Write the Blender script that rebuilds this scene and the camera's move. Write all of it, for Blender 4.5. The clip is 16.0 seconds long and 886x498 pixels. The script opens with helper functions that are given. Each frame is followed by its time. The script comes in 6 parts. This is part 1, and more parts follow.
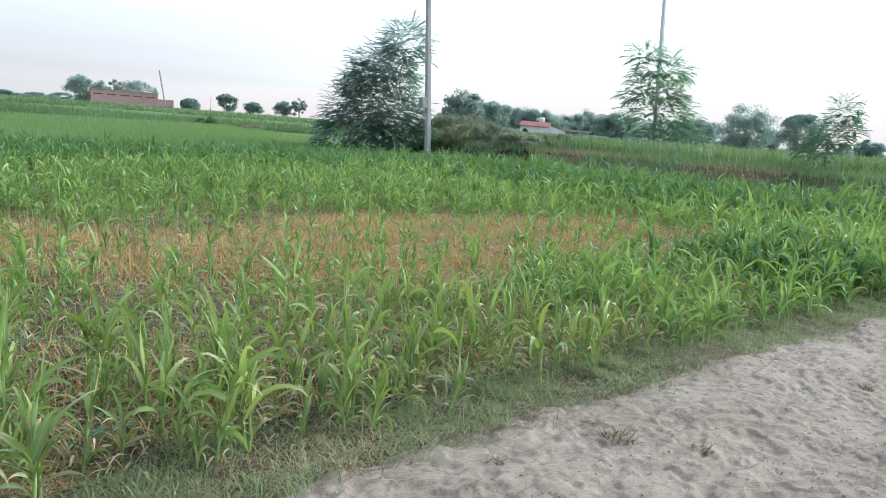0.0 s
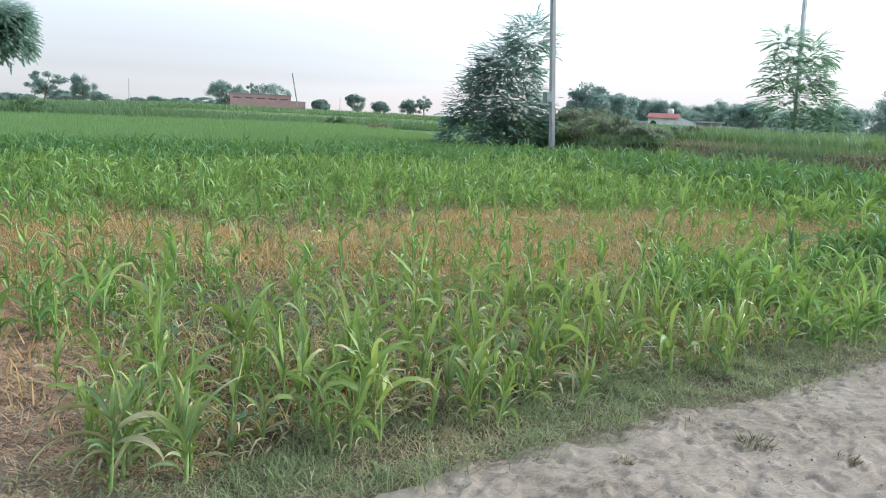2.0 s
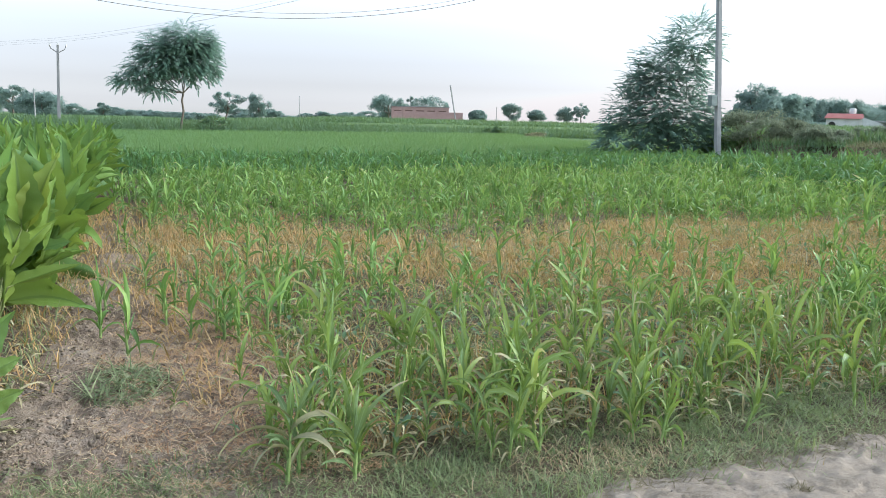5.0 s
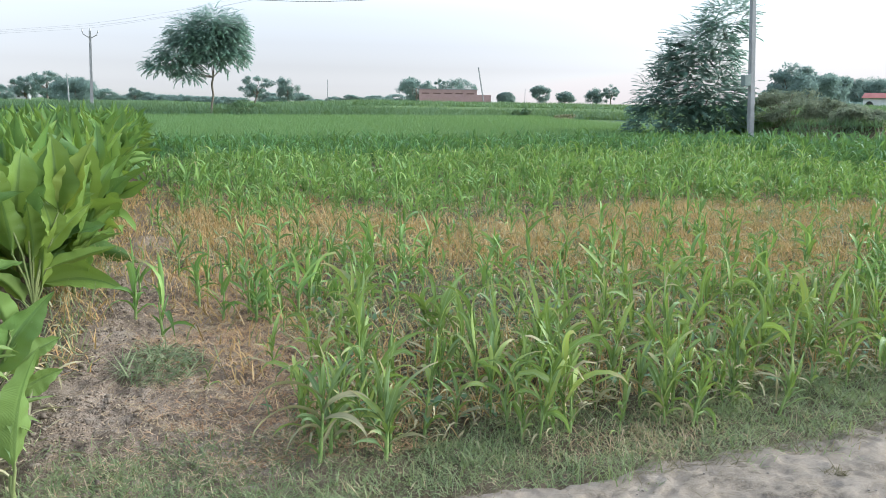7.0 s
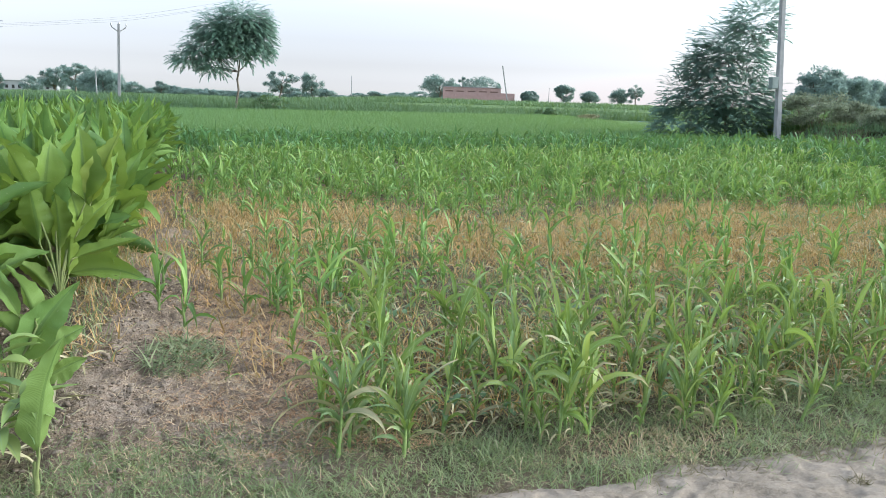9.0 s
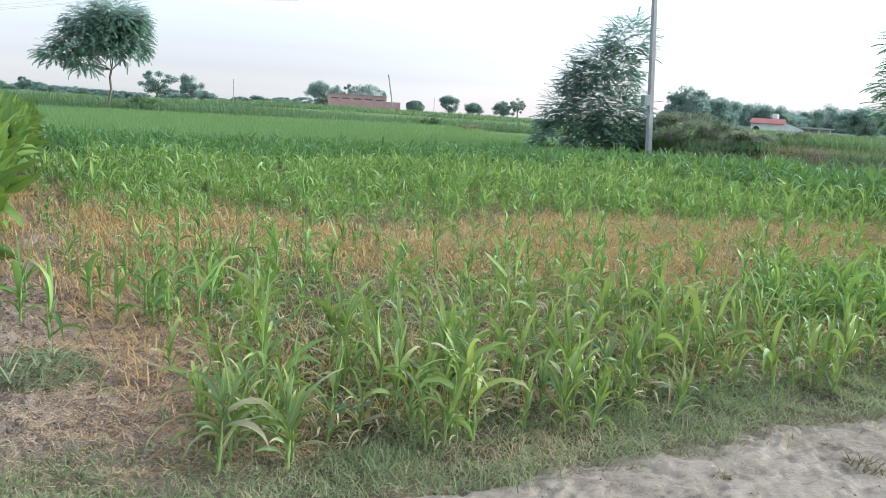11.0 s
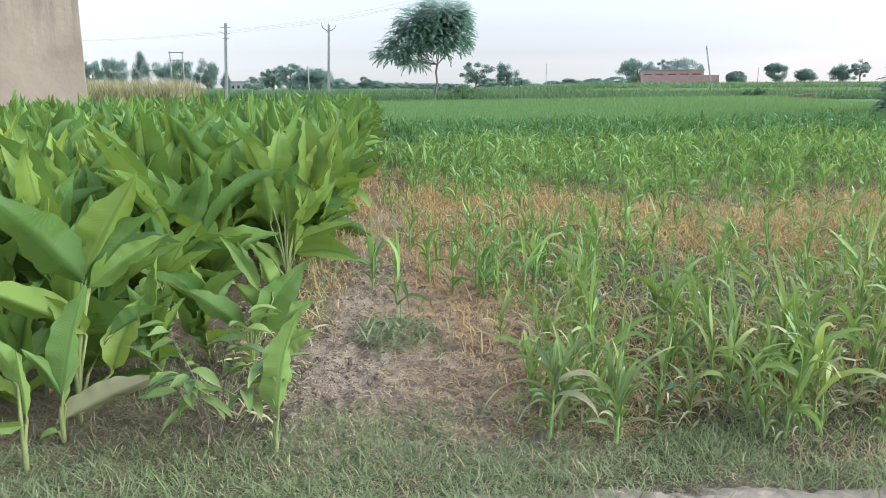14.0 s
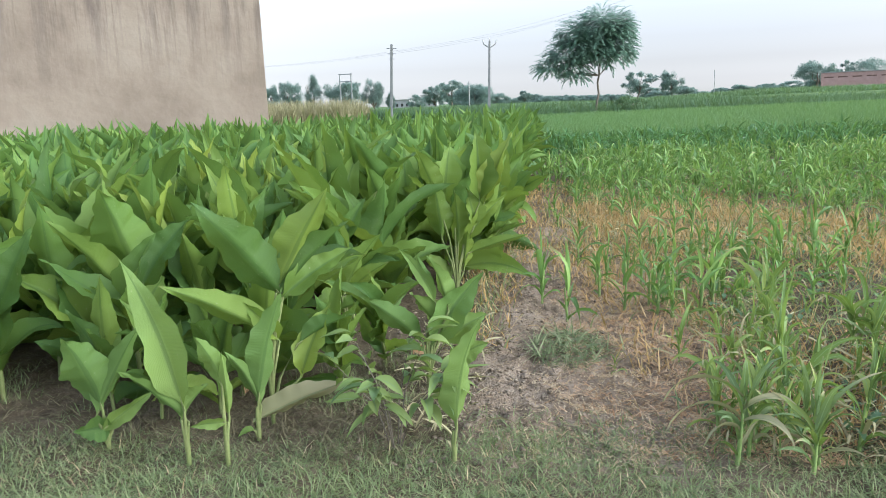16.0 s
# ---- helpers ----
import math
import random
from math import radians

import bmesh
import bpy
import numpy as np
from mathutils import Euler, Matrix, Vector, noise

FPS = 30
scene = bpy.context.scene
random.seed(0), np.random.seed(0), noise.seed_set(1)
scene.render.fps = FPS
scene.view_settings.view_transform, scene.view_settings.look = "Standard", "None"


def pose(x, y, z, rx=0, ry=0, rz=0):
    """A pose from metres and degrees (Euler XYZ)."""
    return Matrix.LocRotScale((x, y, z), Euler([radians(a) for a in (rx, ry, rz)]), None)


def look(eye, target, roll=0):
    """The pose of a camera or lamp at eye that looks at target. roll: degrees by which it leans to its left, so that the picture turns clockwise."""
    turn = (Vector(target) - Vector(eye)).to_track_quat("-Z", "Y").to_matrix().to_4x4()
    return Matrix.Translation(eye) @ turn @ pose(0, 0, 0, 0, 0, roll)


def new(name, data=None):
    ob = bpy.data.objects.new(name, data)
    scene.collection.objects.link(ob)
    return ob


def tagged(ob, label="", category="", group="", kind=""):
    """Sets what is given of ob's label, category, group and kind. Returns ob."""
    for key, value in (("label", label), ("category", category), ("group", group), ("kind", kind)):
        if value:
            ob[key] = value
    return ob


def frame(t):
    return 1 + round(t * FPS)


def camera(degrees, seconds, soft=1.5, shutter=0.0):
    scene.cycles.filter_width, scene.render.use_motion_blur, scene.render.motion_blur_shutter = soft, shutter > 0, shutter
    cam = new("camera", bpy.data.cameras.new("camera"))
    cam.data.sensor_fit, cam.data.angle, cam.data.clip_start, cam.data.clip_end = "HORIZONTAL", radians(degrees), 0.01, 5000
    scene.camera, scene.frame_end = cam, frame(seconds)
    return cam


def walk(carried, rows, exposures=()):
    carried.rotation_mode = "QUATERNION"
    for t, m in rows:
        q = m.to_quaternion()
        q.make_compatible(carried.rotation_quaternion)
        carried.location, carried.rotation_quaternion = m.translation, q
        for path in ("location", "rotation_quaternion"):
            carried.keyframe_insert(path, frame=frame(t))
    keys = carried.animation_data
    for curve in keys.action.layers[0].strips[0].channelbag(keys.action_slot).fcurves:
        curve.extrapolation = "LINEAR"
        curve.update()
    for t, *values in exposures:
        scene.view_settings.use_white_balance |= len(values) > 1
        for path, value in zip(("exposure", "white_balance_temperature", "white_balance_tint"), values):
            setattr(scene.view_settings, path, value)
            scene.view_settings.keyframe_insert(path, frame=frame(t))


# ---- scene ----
cam = camera(59.7, 16.0, soft=0.6)
PATH = [
    (0, (0.123, 0.045, 1.501), (6.818, 7.318, -0.013), 4.30),
    (0.5, (0.115, 0.047, 1.503), (6.510, 7.588, 0.004), 3.88),
    (1, (0.110, 0.047, 1.504), (6.177, 7.844, -0.046), 3.50),
    (1.5, (0.106, 0.045, 1.504), (5.850, 8.070, -0.111), 3.18),
    (2, (0.099, 0.043, 1.504), (5.531, 8.272, -0.164), 2.95),
    (2.5, (0.091, 0.041, 1.503), (5.244, 8.441, -0.197), 2.76),
    (3, (0.088, 0.044, 1.503), (5.041, 8.560, -0.211), 2.65),
    (3.5, (0.087, 0.048, 1.503), (4.861, 8.668, -0.200), 2.56),
    (4, (0.086, 0.043, 1.507), (4.504, 8.862, -0.135), 2.25),
    (4.5, (0.078, 0.036, 1.513), (4.087, 9.057, -0.081), 1.80),
    (5, (0.062, 0.027, 1.514), (3.720, 9.190, -0.115), 1.37),
    (5.2, (0.045, 0.016, 1.513), (3.560, 9.229, -0.150), 1.30),
    (7.5, (0.053, 0.033, 1.508), (3.321, 9.298, -0.359), 1.04),
    (8, (0.051, 0.031, 1.509), (3.212, 9.330, -0.370), 1.24),
    (8.5, (0.042, 0.033, 1.505), (3.064, 9.377, -0.383), 1.58),
    (9, (0.046, 0.034, 1.507), (3.103, 9.366, -0.378), 1.85),
    (9.5, (0.046, 0.031, 1.507), (3.677, 9.182, -0.243), 2.98),
    (9.7, (0.040, 0.020, 1.508), (3.863, 9.098, -0.215), 3.17),
    (12, (0.042, 0.052, 1.502), (4.562, 8.804, -0.222), 3.75),
    (12.5, (0.044, 0.054, 1.500), (4.219, 8.980, -0.203), 2.66),
    (13, (0.030, 0.059, 1.496), (2.950, 9.454, -0.295), 1.26),
    (13.5, (0.003, 0.061, 1.481), (1.721, 9.692, -0.589), 0.79),
    (14, (-0.041, 0.051, 1.474), (0.585, 9.817, -0.586), -0.34),
    (14.5, (-0.076, 0.053, 1.478), (-0.266, 9.908, -0.209), -1.66),
    (15, (-0.096, 0.050, 1.483), (-0.802, 9.893, -0.137), -2.11),
    (15.5, (-0.108, 0.049, 1.479), (-1.157, 9.841, -0.259), -2.13),
    (16, (-0.124, 0.048, 1.475), (-1.530, 9.775, -0.368), -2.27),
]
walk(cam, [(t, look(eye, target, roll)) for t, eye, target, roll in PATH], [(0.0, 2.2, 5930, 2.0), (5.0, 2.18, 5930, 2.0), (9.0, 2.25, 5930, 2.0), (14.0, 2.29, 5930, 2.0), (16.0, 2.23, 5930, 2.0)])

# ---- world and light: dusk, the sun just gone, a wide pale sky ----
SUN_AZ, SUN_EL = 100.0, 13.0
world = bpy.data.worlds.new("world")
scene.world = world
world.use_nodes = True
wn, wl = world.node_tree.nodes, world.node_tree.links
sky = wn.new("ShaderNodeTexSky")
sky.sky_type = "NISHITA"
sky.sun_disc = False
sky.sun_elevation = radians(SUN_EL)
sky.sun_rotation = radians(SUN_AZ)
sky.air_density, sky.dust_density, sky.ozone_density = 1.0, 1.1, 1.5
pale = wn.new("ShaderNodeHueSaturation")
pale.inputs["Saturation"].default_value = 0.4
wl.new(sky.outputs[0], pale.inputs["Color"])
haze = wn.new("ShaderNodeMix")
haze.data_type, haze.blend_type = "RGBA", "MULTIPLY"
haze.inputs[0].default_value = 1.0
haze.inputs[7].default_value = (0.95, 0.97, 1.07, 1)
wl.new(pale.outputs[0], haze.inputs[6])
# dusty lavender haze that thickens towards the horizon
coord = wn.new("ShaderNodeTexCoord")
split = wn.new("ShaderNodeSeparateXYZ")
wl.new(coord.outputs["Generated"], split.inputs[0])
band = wn.new("ShaderNodeValToRGB")
for p, c in ((0.018, (0.58, 0.55, 0.59, 1)), (0.042, (0.48, 0.44, 0.465, 1)), (0.07, (0.49, 0.44, 0.45, 1)), (0.1, (0.56, 0.5, 0.495, 1)), (0.15, (0.75, 0.685, 0.665, 1)), (0.3, (1, 1, 1, 1))):
    band.color_ramp.elements.new(p).color = c
band.color_ramp.elements[0].color = (0.8, 0.77, 0.8, 1)
band.color_ramp.elements[-1].color = (1, 1, 1, 1)
wl.new(split.outputs[2], band.inputs[0])
low = wn.new("ShaderNodeMix")
low.data_type, low.blend_type = "RGBA", "MULTIPLY"
low.inputs[0].default_value = 1.0
wl.new(haze.outputs[2], low.inputs[6])
wl.new(band.outputs[0], low.inputs[7])
# the dust also dims the glow above the sun, to a dull pink at the horizon
veil = wn.new("ShaderNodeValToRGB")
for p, c in ((0.05, (0.19, 0.172, 0.17, 1)), (0.12, (0.25, 0.25, 0.25, 1)), (0.25, (0.6, 0.6, 0.6, 1))):
    veil.color_ramp.elements.new(p).color = c
veil.color_ramp.elements[0].color, veil.color_ramp.elements[-1].color = (0.166, 0.142, 0.14, 1), (1, 1, 1, 1)
wl.new(split.outputs[2], veil.inputs[0])
thick = wn.new("ShaderNodeVectorMath")
thick.operation = "SCALE"
thick.inputs["Scale"].default_value = 10.0
wl.new(veil.outputs[0], thick.inputs[0])
dim = wn.new("ShaderNodeMix")
dim.data_type, dim.blend_type = "RGBA", "DARKEN"
dim.inputs[0].default_value = 1.0
wl.new(low.outputs[2], dim.inputs[6])
wl.new(thick.outputs[0], dim.inputs[7])
wl.new(dim.outputs[2], wn["Background"].inputs[0])
wn["Background"].inputs[1].default_value = 0.125
sun_data = bpy.data.lights.new("sun", "SUN")
sun_data.energy, sun_data.angle, sun_data.color = 1.8, radians(80), (1.0, 0.97, 0.94)
sun = new("sun", sun_data)
sun.rotation_euler = (radians(90 - SUN_EL), 0, radians(180 - SUN_AZ))

rng = np.random.default_rng(7)


# ---- materials ----
def material(name):
    m = bpy.data.materials.new(name)
    m.use_nodes = True
    n, l = m.node_tree.nodes, m.node_tree.links
    return m, n, l, n["Principled BSDF"], n["Material Output"]


def ramp(n, l, fac, stops):
    r = n.new("ShaderNodeValToRGB")
    e = r.color_ramp.elements
    while len(e) < len(stops):
        e.new(0.5)
    for i, (p, c) in enumerate(stops):
        e[i].position, e[i].color = p, (*c, 1)
    l.new(fac, r.inputs[0])
    return r.outputs[0]


def noise_tex(n, l, scale, detail=4, rough=0.6, vec=None, dist=0.0):
    t = n.new("ShaderNodeTexNoise")
    t.inputs["Scale"].default_value, t.inputs["Detail"].default_value = scale, detail
    t.inputs["Roughness"].default_value, t.inputs["Distortion"].default_value = rough, dist
    if vec is not None:
        l.new(vec, t.inputs["Vector"])
    return t.outputs["Fac"]


def mixc(n, l, fac, a, b, mode="MIX"):
    m = n.new("ShaderNodeMix")
    m.data_type, m.blend_type = "RGBA", mode
    for i, v in ((0, fac), (6, a), (7, b)):
        if isinstance(v, (int, float)):
            m.inputs[i].default_value = v
        elif isinstance(v, tuple):
            m.inputs[i].default_value = (*v, 1)
        else:
            l.new(v, m.inputs[i])
    return m.outputs[2]


def calc(n, l, op, a, b=0.0, c=None):
    m = n.new("ShaderNodeMath")
    m.operation = op
    for i, v in enumerate((a, b, c)):
        if v is None:
            continue
        if isinstance(v, (int, float)):
            m.inputs[i].default_value = v
        else:
            l.new(v, m.inputs[i])
    return m.outputs[0]


def bump(n, l, bsdf, height, strength, dist):
    b = n.new("ShaderNodeBump")
    b.inputs["Strength"].default_value, b.inputs["Distance"].default_value = strength, dist
    l.new(height, b.inputs["Height"])
    l.new(b.outputs[0], bsdf.inputs["Normal"])


def world_pos(n):
    return n.new("ShaderNodeNewGeometry").outputs["Position"]


def leaf_mat(name, dark, mid, light, tip=None, island=True, rib=None, gloss=0.45, through_light=0.3, veins=0.0, young=None, lit=(0.35, 0.45, 0.05), spec=0.25, tip_k=0.4):
    """Thin green leaf: colour per leaf, a paler midrib, dry tips, and light that passes through."""
    m, n, l, b, out = material(name)
    if island:
        rnd = n.new("ShaderNodeNewGeometry").outputs["Random Per Island"]
    else:
        rnd = n.new("ShaderNodeObjectInfo").outputs["Random"]
    col = ramp(n, l, rnd, [(0.0, dark), (0.55, mid), (1.0, light)])
    uv = n.new("ShaderNodeUVMap")
    sep = n.new("ShaderNodeSeparateXYZ")
    l.new(uv.outputs[0], sep.inputs[0])
    blot = noise_tex(n, l, 9.0, 3, 0.6, world_pos(n))
    col = mixc(n, l, calc(n, l, "MULTIPLY", blot, 0.35), col, light)
    across = calc(n, l, "ABSOLUTE", calc(n, l, "SUBTRACT", sep.outputs[0], 0.5))
    if rib:
        k = calc(n, l, "MULTIPLY", calc(n, l, "LESS_THAN", across, 0.05), 0.7)
        col = mixc(n, l, k, col, rib)
    if young:
        k = calc(n, l, "MULTIPLY", calc(n, l, "SUBTRACT", 1.0, sep.outputs[1]), calc(n, l, "MULTIPLY", rnd, 0.45))
        col = mixc(n, l, k, col, young)
    if tip:
        dry = calc(n, l, "SUBTRACT", calc(n, l, "ADD", sep.outputs[1], calc(n, l, "MULTIPLY", rnd, tip_k)), 1.06)
        dry = calc(n, l, "MULTIPLY", dry, 6.0)
        dry.node.use_clamp = True
        col = mixc(n, l, dry, col, tip)
    l.new(col, b.inputs["Base Color"])
    b.inputs["Roughness"].default_value = gloss
    b.inputs["Specular IOR Level"].default_value = spec
    if veins:
        w = n.new("ShaderNodeTexWave")
        w.inputs["Scale"].default_value, w.inputs["Distortion"].default_value = 11.0, 0.8
        w.bands_direction = "Y"
        cmb = n.new("ShaderNodeCombineXYZ")
        l.new(calc(n, l, "SUBTRACT", calc(n, l, "MULTIPLY", sep.outputs[1], 3.0), across), cmb.inputs[1])
        l.new(cmb.outputs[0], w.inputs["Vector"])
        pucker = noise_tex(n, l, 26.0, 3, 0.6, world_pos(n))
        bump(n, l, b, calc(n, l, "ADD", w.outputs["Fac"], calc(n, l, "MULTIPLY", pucker, 2.5)), veins * 3.2, 0.004)
        speck = calc(n, l, "GREATER_THAN", noise_tex(n, l, 75.0, 2, 0.5, world_pos(n)), 0.72)
        col = mixc(n, l, calc(n, l, "MULTIPLY", speck, 0.5), col, (0.36, 0.36, 0.2))
        l.new(mixc(n, l, calc(n, l, "MULTIPLY", w.outputs["Fac"], 0.13), col, dark), b.inputs["Base Color"])
    tr = n.new("ShaderNodeBsdfTranslucent")
    l.new(mixc(n, l, 0.5, col, lit), tr.inputs[0])
    mx = n.new("ShaderNodeMixShader")
    mx.inputs[0].default_value = through_light
    l.new(b.outputs[0], mx.inputs[1])
    l.new(tr.outputs[0], mx.inputs[2])
    l.new(mx.outputs[0], out.inputs[0])
    return m


def rough_mat(name, stops, scale, rough=0.9, bump_scale=40.0, bump_k=0.4, bump_d=0.01, metal=0.0, fine=None):
    """Matt surface with colour variation at two scales and fine relief."""
    m, n, l, b, out = material(name)
    pos = world_pos(n)
    f = calc(n, l, "ADD", calc(n, l, "MULTIPLY", noise_tex(n, l, scale, 5, 0.65, pos), 0.65), calc(n, l, "MULTIPLY", noise_tex(n, l, scale * 9, 3, 0.6, pos), 0.35))
    l.new(ramp(n, l, f, stops), b.inputs["Base Color"])
    b.inputs["Roughness"].default_value, b.inputs["Metallic"].default_value = rough, metal
    b.inputs["Specular IOR Level"].default_value = 0.25
    bump(n, l, b, noise_tex(n, l, bump_scale, 5, 0.7, pos), bump_k, bump_d)
    return m


M_MAIZE = leaf_mat("maize_leaf", (0.06, 0.118, 0.038), (0.142, 0.228, 0.057), (0.33, 0.385, 0.108), (0.42, 0.35, 0.18), False, (0.26, 0.38, 0.17), 0.5, spec=0.32)
M_MAIZE_ALL = leaf_mat("maize_leaf_field", (0.045, 0.112, 0.037), (0.112, 0.232, 0.056), (0.32, 0.45, 0.125), (0.38, 0.32, 0.16), True, (0.2, 0.33, 0.13), 0.5, spec=0.32)
# darker green of lush plants, with shade of the leaf gaps put in
M_MAIZE_LUSH_SHADED = leaf_mat("lush_maize_leaf", (0.022, 0.075, 0.034), (0.05, 0.145, 0.05), (0.13, 0.27, 0.095), None, True, (0.13, 0.26, 0.1), 0.48, spec=0.35)
M_MAIZE_DULL = leaf_mat("dull_maize_leaf", (0.085, 0.14, 0.06), (0.15, 0.22, 0.095), (0.27, 0.33, 0.15), (0.4, 0.35, 0.2), False, (0.26, 0.35, 0.18), 0.6, spec=0.25, tip_k=0.5)
M_STALK = rough_mat("maize_stalk", [(0.3, (0.14, 0.24, 0.06)), (0.7, (0.3, 0.36, 0.13))], 12, 0.6)
M_TURMERIC = leaf_mat("turmeric_leaf", (0.045, 0.105, 0.028), (0.088, 0.172, 0.038), (0.172, 0.255, 0.052), (0.24, 0.16, 0.08), False, (0.05, 0.11, 0.03), 0.5, 0.32, 0.09, (0.3, 0.35, 0.06), tip_k=0.15)
M_TURMERIC_YOUNG = leaf_mat("young_turmeric_leaf", (0.1, 0.175, 0.037), (0.165, 0.24, 0.043), (0.265, 0.315, 0.055), None, False, (0.07, 0.13, 0.03), 0.5, 0.25, 0.06, (0.3, 0.33, 0.06))
M_TURMERIC_ALL = leaf_mat("turmeric_leaf_field", (0.05, 0.115, 0.034), (0.096, 0.185, 0.043), (0.185, 0.28, 0.058), (0.22, 0.15, 0.08), True, (0.05, 0.12, 0.035), 0.5, 0.28, 0.05, tip_k=0.16)
M_TURMERIC_PALE = leaf_mat("pale_turmeric_leaf", (0.09, 0.17, 0.048), (0.145, 0.24, 0.065), (0.215, 0.3, 0.08), (0.3, 0.24, 0.12), False, (0.07, 0.13, 0.04), 0.55, 0.3, 0.1, (0.27, 0.32, 0.08), tip_k=0.14)
M_PSEUDOSTEM = rough_mat("turmeric_stem", [(0.3, (0.13, 0.17, 0.05)), (0.7, (0.26, 0.27, 0.11))], 14, 0.6)
M_DRY_LEAF = leaf_mat("dry_leaf", (0.2, 0.155, 0.085), (0.34, 0.285, 0.16), (0.5, 0.44, 0.27), None, True, None, 0.8, 0.15)
M_GRASS = leaf_mat("verge_grass", (0.105, 0.145, 0.066), (0.195, 0.242, 0.112), (0.34, 0.36, 0.18), (0.38, 0.33, 0.19), True, None, 0.6, 0.25)
M_DRY_WEED = leaf_mat("dry_weed", (0.33, 0.175, 0.068), (0.54, 0.315, 0.125), (0.66, 0.46, 0.25), None, True, None, 0.8, 0.2)
M_RICE = leaf_mat("rice_leaf", (0.09, 0.18, 0.078), (0.122, 0.222, 0.092), (0.15, 0.255, 0.107), None, True, None, 0.5, 0.35)
M_STRIP = leaf_mat("dark_fodder", (0.04, 0.085, 0.052), (0.065, 0.125, 0.07), (0.11, 0.18, 0.095), None, True, None, 0.55, 0.25)
M_CROP = leaf_mat("far_crop", (0.07, 0.13, 0.07), (0.11, 0.185, 0.095), (0.165, 0.245, 0.125), None, True, None, 0.55, 0.25)
M_CROP_YELLOW = leaf_mat("yellowish_crop", (0.08, 0.14, 0.058), (0.128, 0.2, 0.082), (0.195, 0.265, 0.118), None, True, None, 0.55, 0.3)
# haze is put into these leaf colours: paler and bluer than real foliage
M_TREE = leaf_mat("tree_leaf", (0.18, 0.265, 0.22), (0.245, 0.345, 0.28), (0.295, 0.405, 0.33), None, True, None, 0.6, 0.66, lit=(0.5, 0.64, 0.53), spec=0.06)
M_TREE_HAZED = leaf_mat("dusty_tree_leaf", (0.15, 0.205, 0.185), (0.195, 0.255, 0.23), (0.235, 0.305, 0.27), None, True, None, 0.7, 0.5, lit=(0.42, 0.54, 0.43), spec=0.06)
M_SCRUB = leaf_mat("dry_scrub", (0.14, 0.13, 0.08), (0.23, 0.205, 0.125), (0.35, 0.30, 0.18), None, True, None, 0.8, 0.15)
M_CANE = leaf_mat("dry_cane", (0.2, 0.17, 0.09), (0.31, 0.26, 0.155), (0.42, 0.36, 0.23), None, True, None, 0.8, 0.2)
M_SHRUB = leaf_mat("thorny_shrub", (0.13, 0.16, 0.1), (0.22, 0.26, 0.165), (0.34, 0.36, 0.235), None, True, None, 0.8, 0.4, lit=(0.4, 0.42, 0.3), spec=0.06)
M_BARK = rough_mat("bark", [(0.3, (0.10, 0.08, 0.06)), (0.7, (0.22, 0.18, 0.14))], 6, 0.9, 30, 0.6, 0.02)
M_CONCRETE = rough_mat("pole_concrete", [(0.3, (0.245, 0.24, 0.23)), (0.6, (0.335, 0.325, 0.31)), (0.8, (0.27, 0.235, 0.21))], 1.5, 0.9)
M_OLD_POLE = rough_mat("weathered_pole", [(0.3, (0.2, 0.195, 0.19)), (0.7, (0.3, 0.29, 0.28))], 2.0, 0.9)
# plain grey plaster for the far houses
M_GREY_WALL = rough_mat("dusty_plaster", [(0.3, (0.28, 0.275, 0.27)), (0.7, (0.38, 0.37, 0.36))], 0.8, 0.9)
M_STEEL = rough_mat("galvanised_steel", [(0.3, (0.22, 0.22, 0.23)), (0.7, (0.36, 0.36, 0.37))], 8, 0.5, 60, 0.1, 0.002, 0.7)
M_WIRE = rough_mat("wire", [(0.3, (0.22, 0.205, 0.19)), (0.7, (0.32, 0.3, 0.28))], 4, 0.8, 60, 0.1, 0.002, 0.0)
M_BRICK = rough_mat("brickwork", [(0.3, (0.36, 0.22, 0.2)), (0.6, (0.46, 0.3, 0.27)), (0.85, (0.54, 0.39, 0.36))], 1.2, 0.9, 14, 0.3, 0.02)
# shade of the slits put into a darker brick colour
M_BRICK_SHADED = rough_mat("sooty_brick", [(0.3, (0.13, 0.075, 0.065)), (0.7, (0.2, 0.12, 0.1))], 1.2, 0.9)
M_DARK = rough_mat("dark_opening", [(0.3, (0.02, 0.02, 0.02)), (0.7, (0.05, 0.045, 0.04))], 3, 0.8)
M_WHITE = rough_mat("whitewash", [(0.3, (0.45, 0.43, 0.41)), (0.7, (0.68, 0.66, 0.62))], 0.8, 0.85)
M_RED = rough_mat("red_roof_paint", [(0.3, (0.42, 0.15, 0.13)), (0.7, (0.52, 0.22, 0.19))], 0.8, 0.7)
M_WILTED = leaf_mat("wilted_grass", (0.06, 0.095, 0.04), (0.125, 0.16, 0.07), (0.38, 0.39, 0.21), None, True, None, 0.7, 0.2)
M_RUST = leaf_mat("rusty_grass", (0.26, 0.125, 0.06), (0.44, 0.245, 0.135), (0.6, 0.4, 0.25), None, True, None, 0.85, 0.1)
M_OLD_LITTER = leaf_mat("old_litter", (0.06, 0.048, 0.028), (0.125, 0.1, 0.058), (0.28, 0.23, 0.14), None, True, None, 0.9, 0.1)
M_PALE_LEAF = leaf_mat("pale_wilted_leaf", (0.27, 0.26, 0.14), (0.3, 0.265, 0.155), (0.39, 0.315, 0.2), None, False, (0.2, 0.2, 0.12), 0.7, 0.15, 0.0, (0.16, 0.24, 0.06))
M_WEED = leaf_mat("pale_weed_leaf", (0.13, 0.195, 0.06), (0.19, 0.265, 0.085), (0.28, 0.34, 0.12), None, False, (0.2, 0.27, 0.14), 0.6, 0.35)
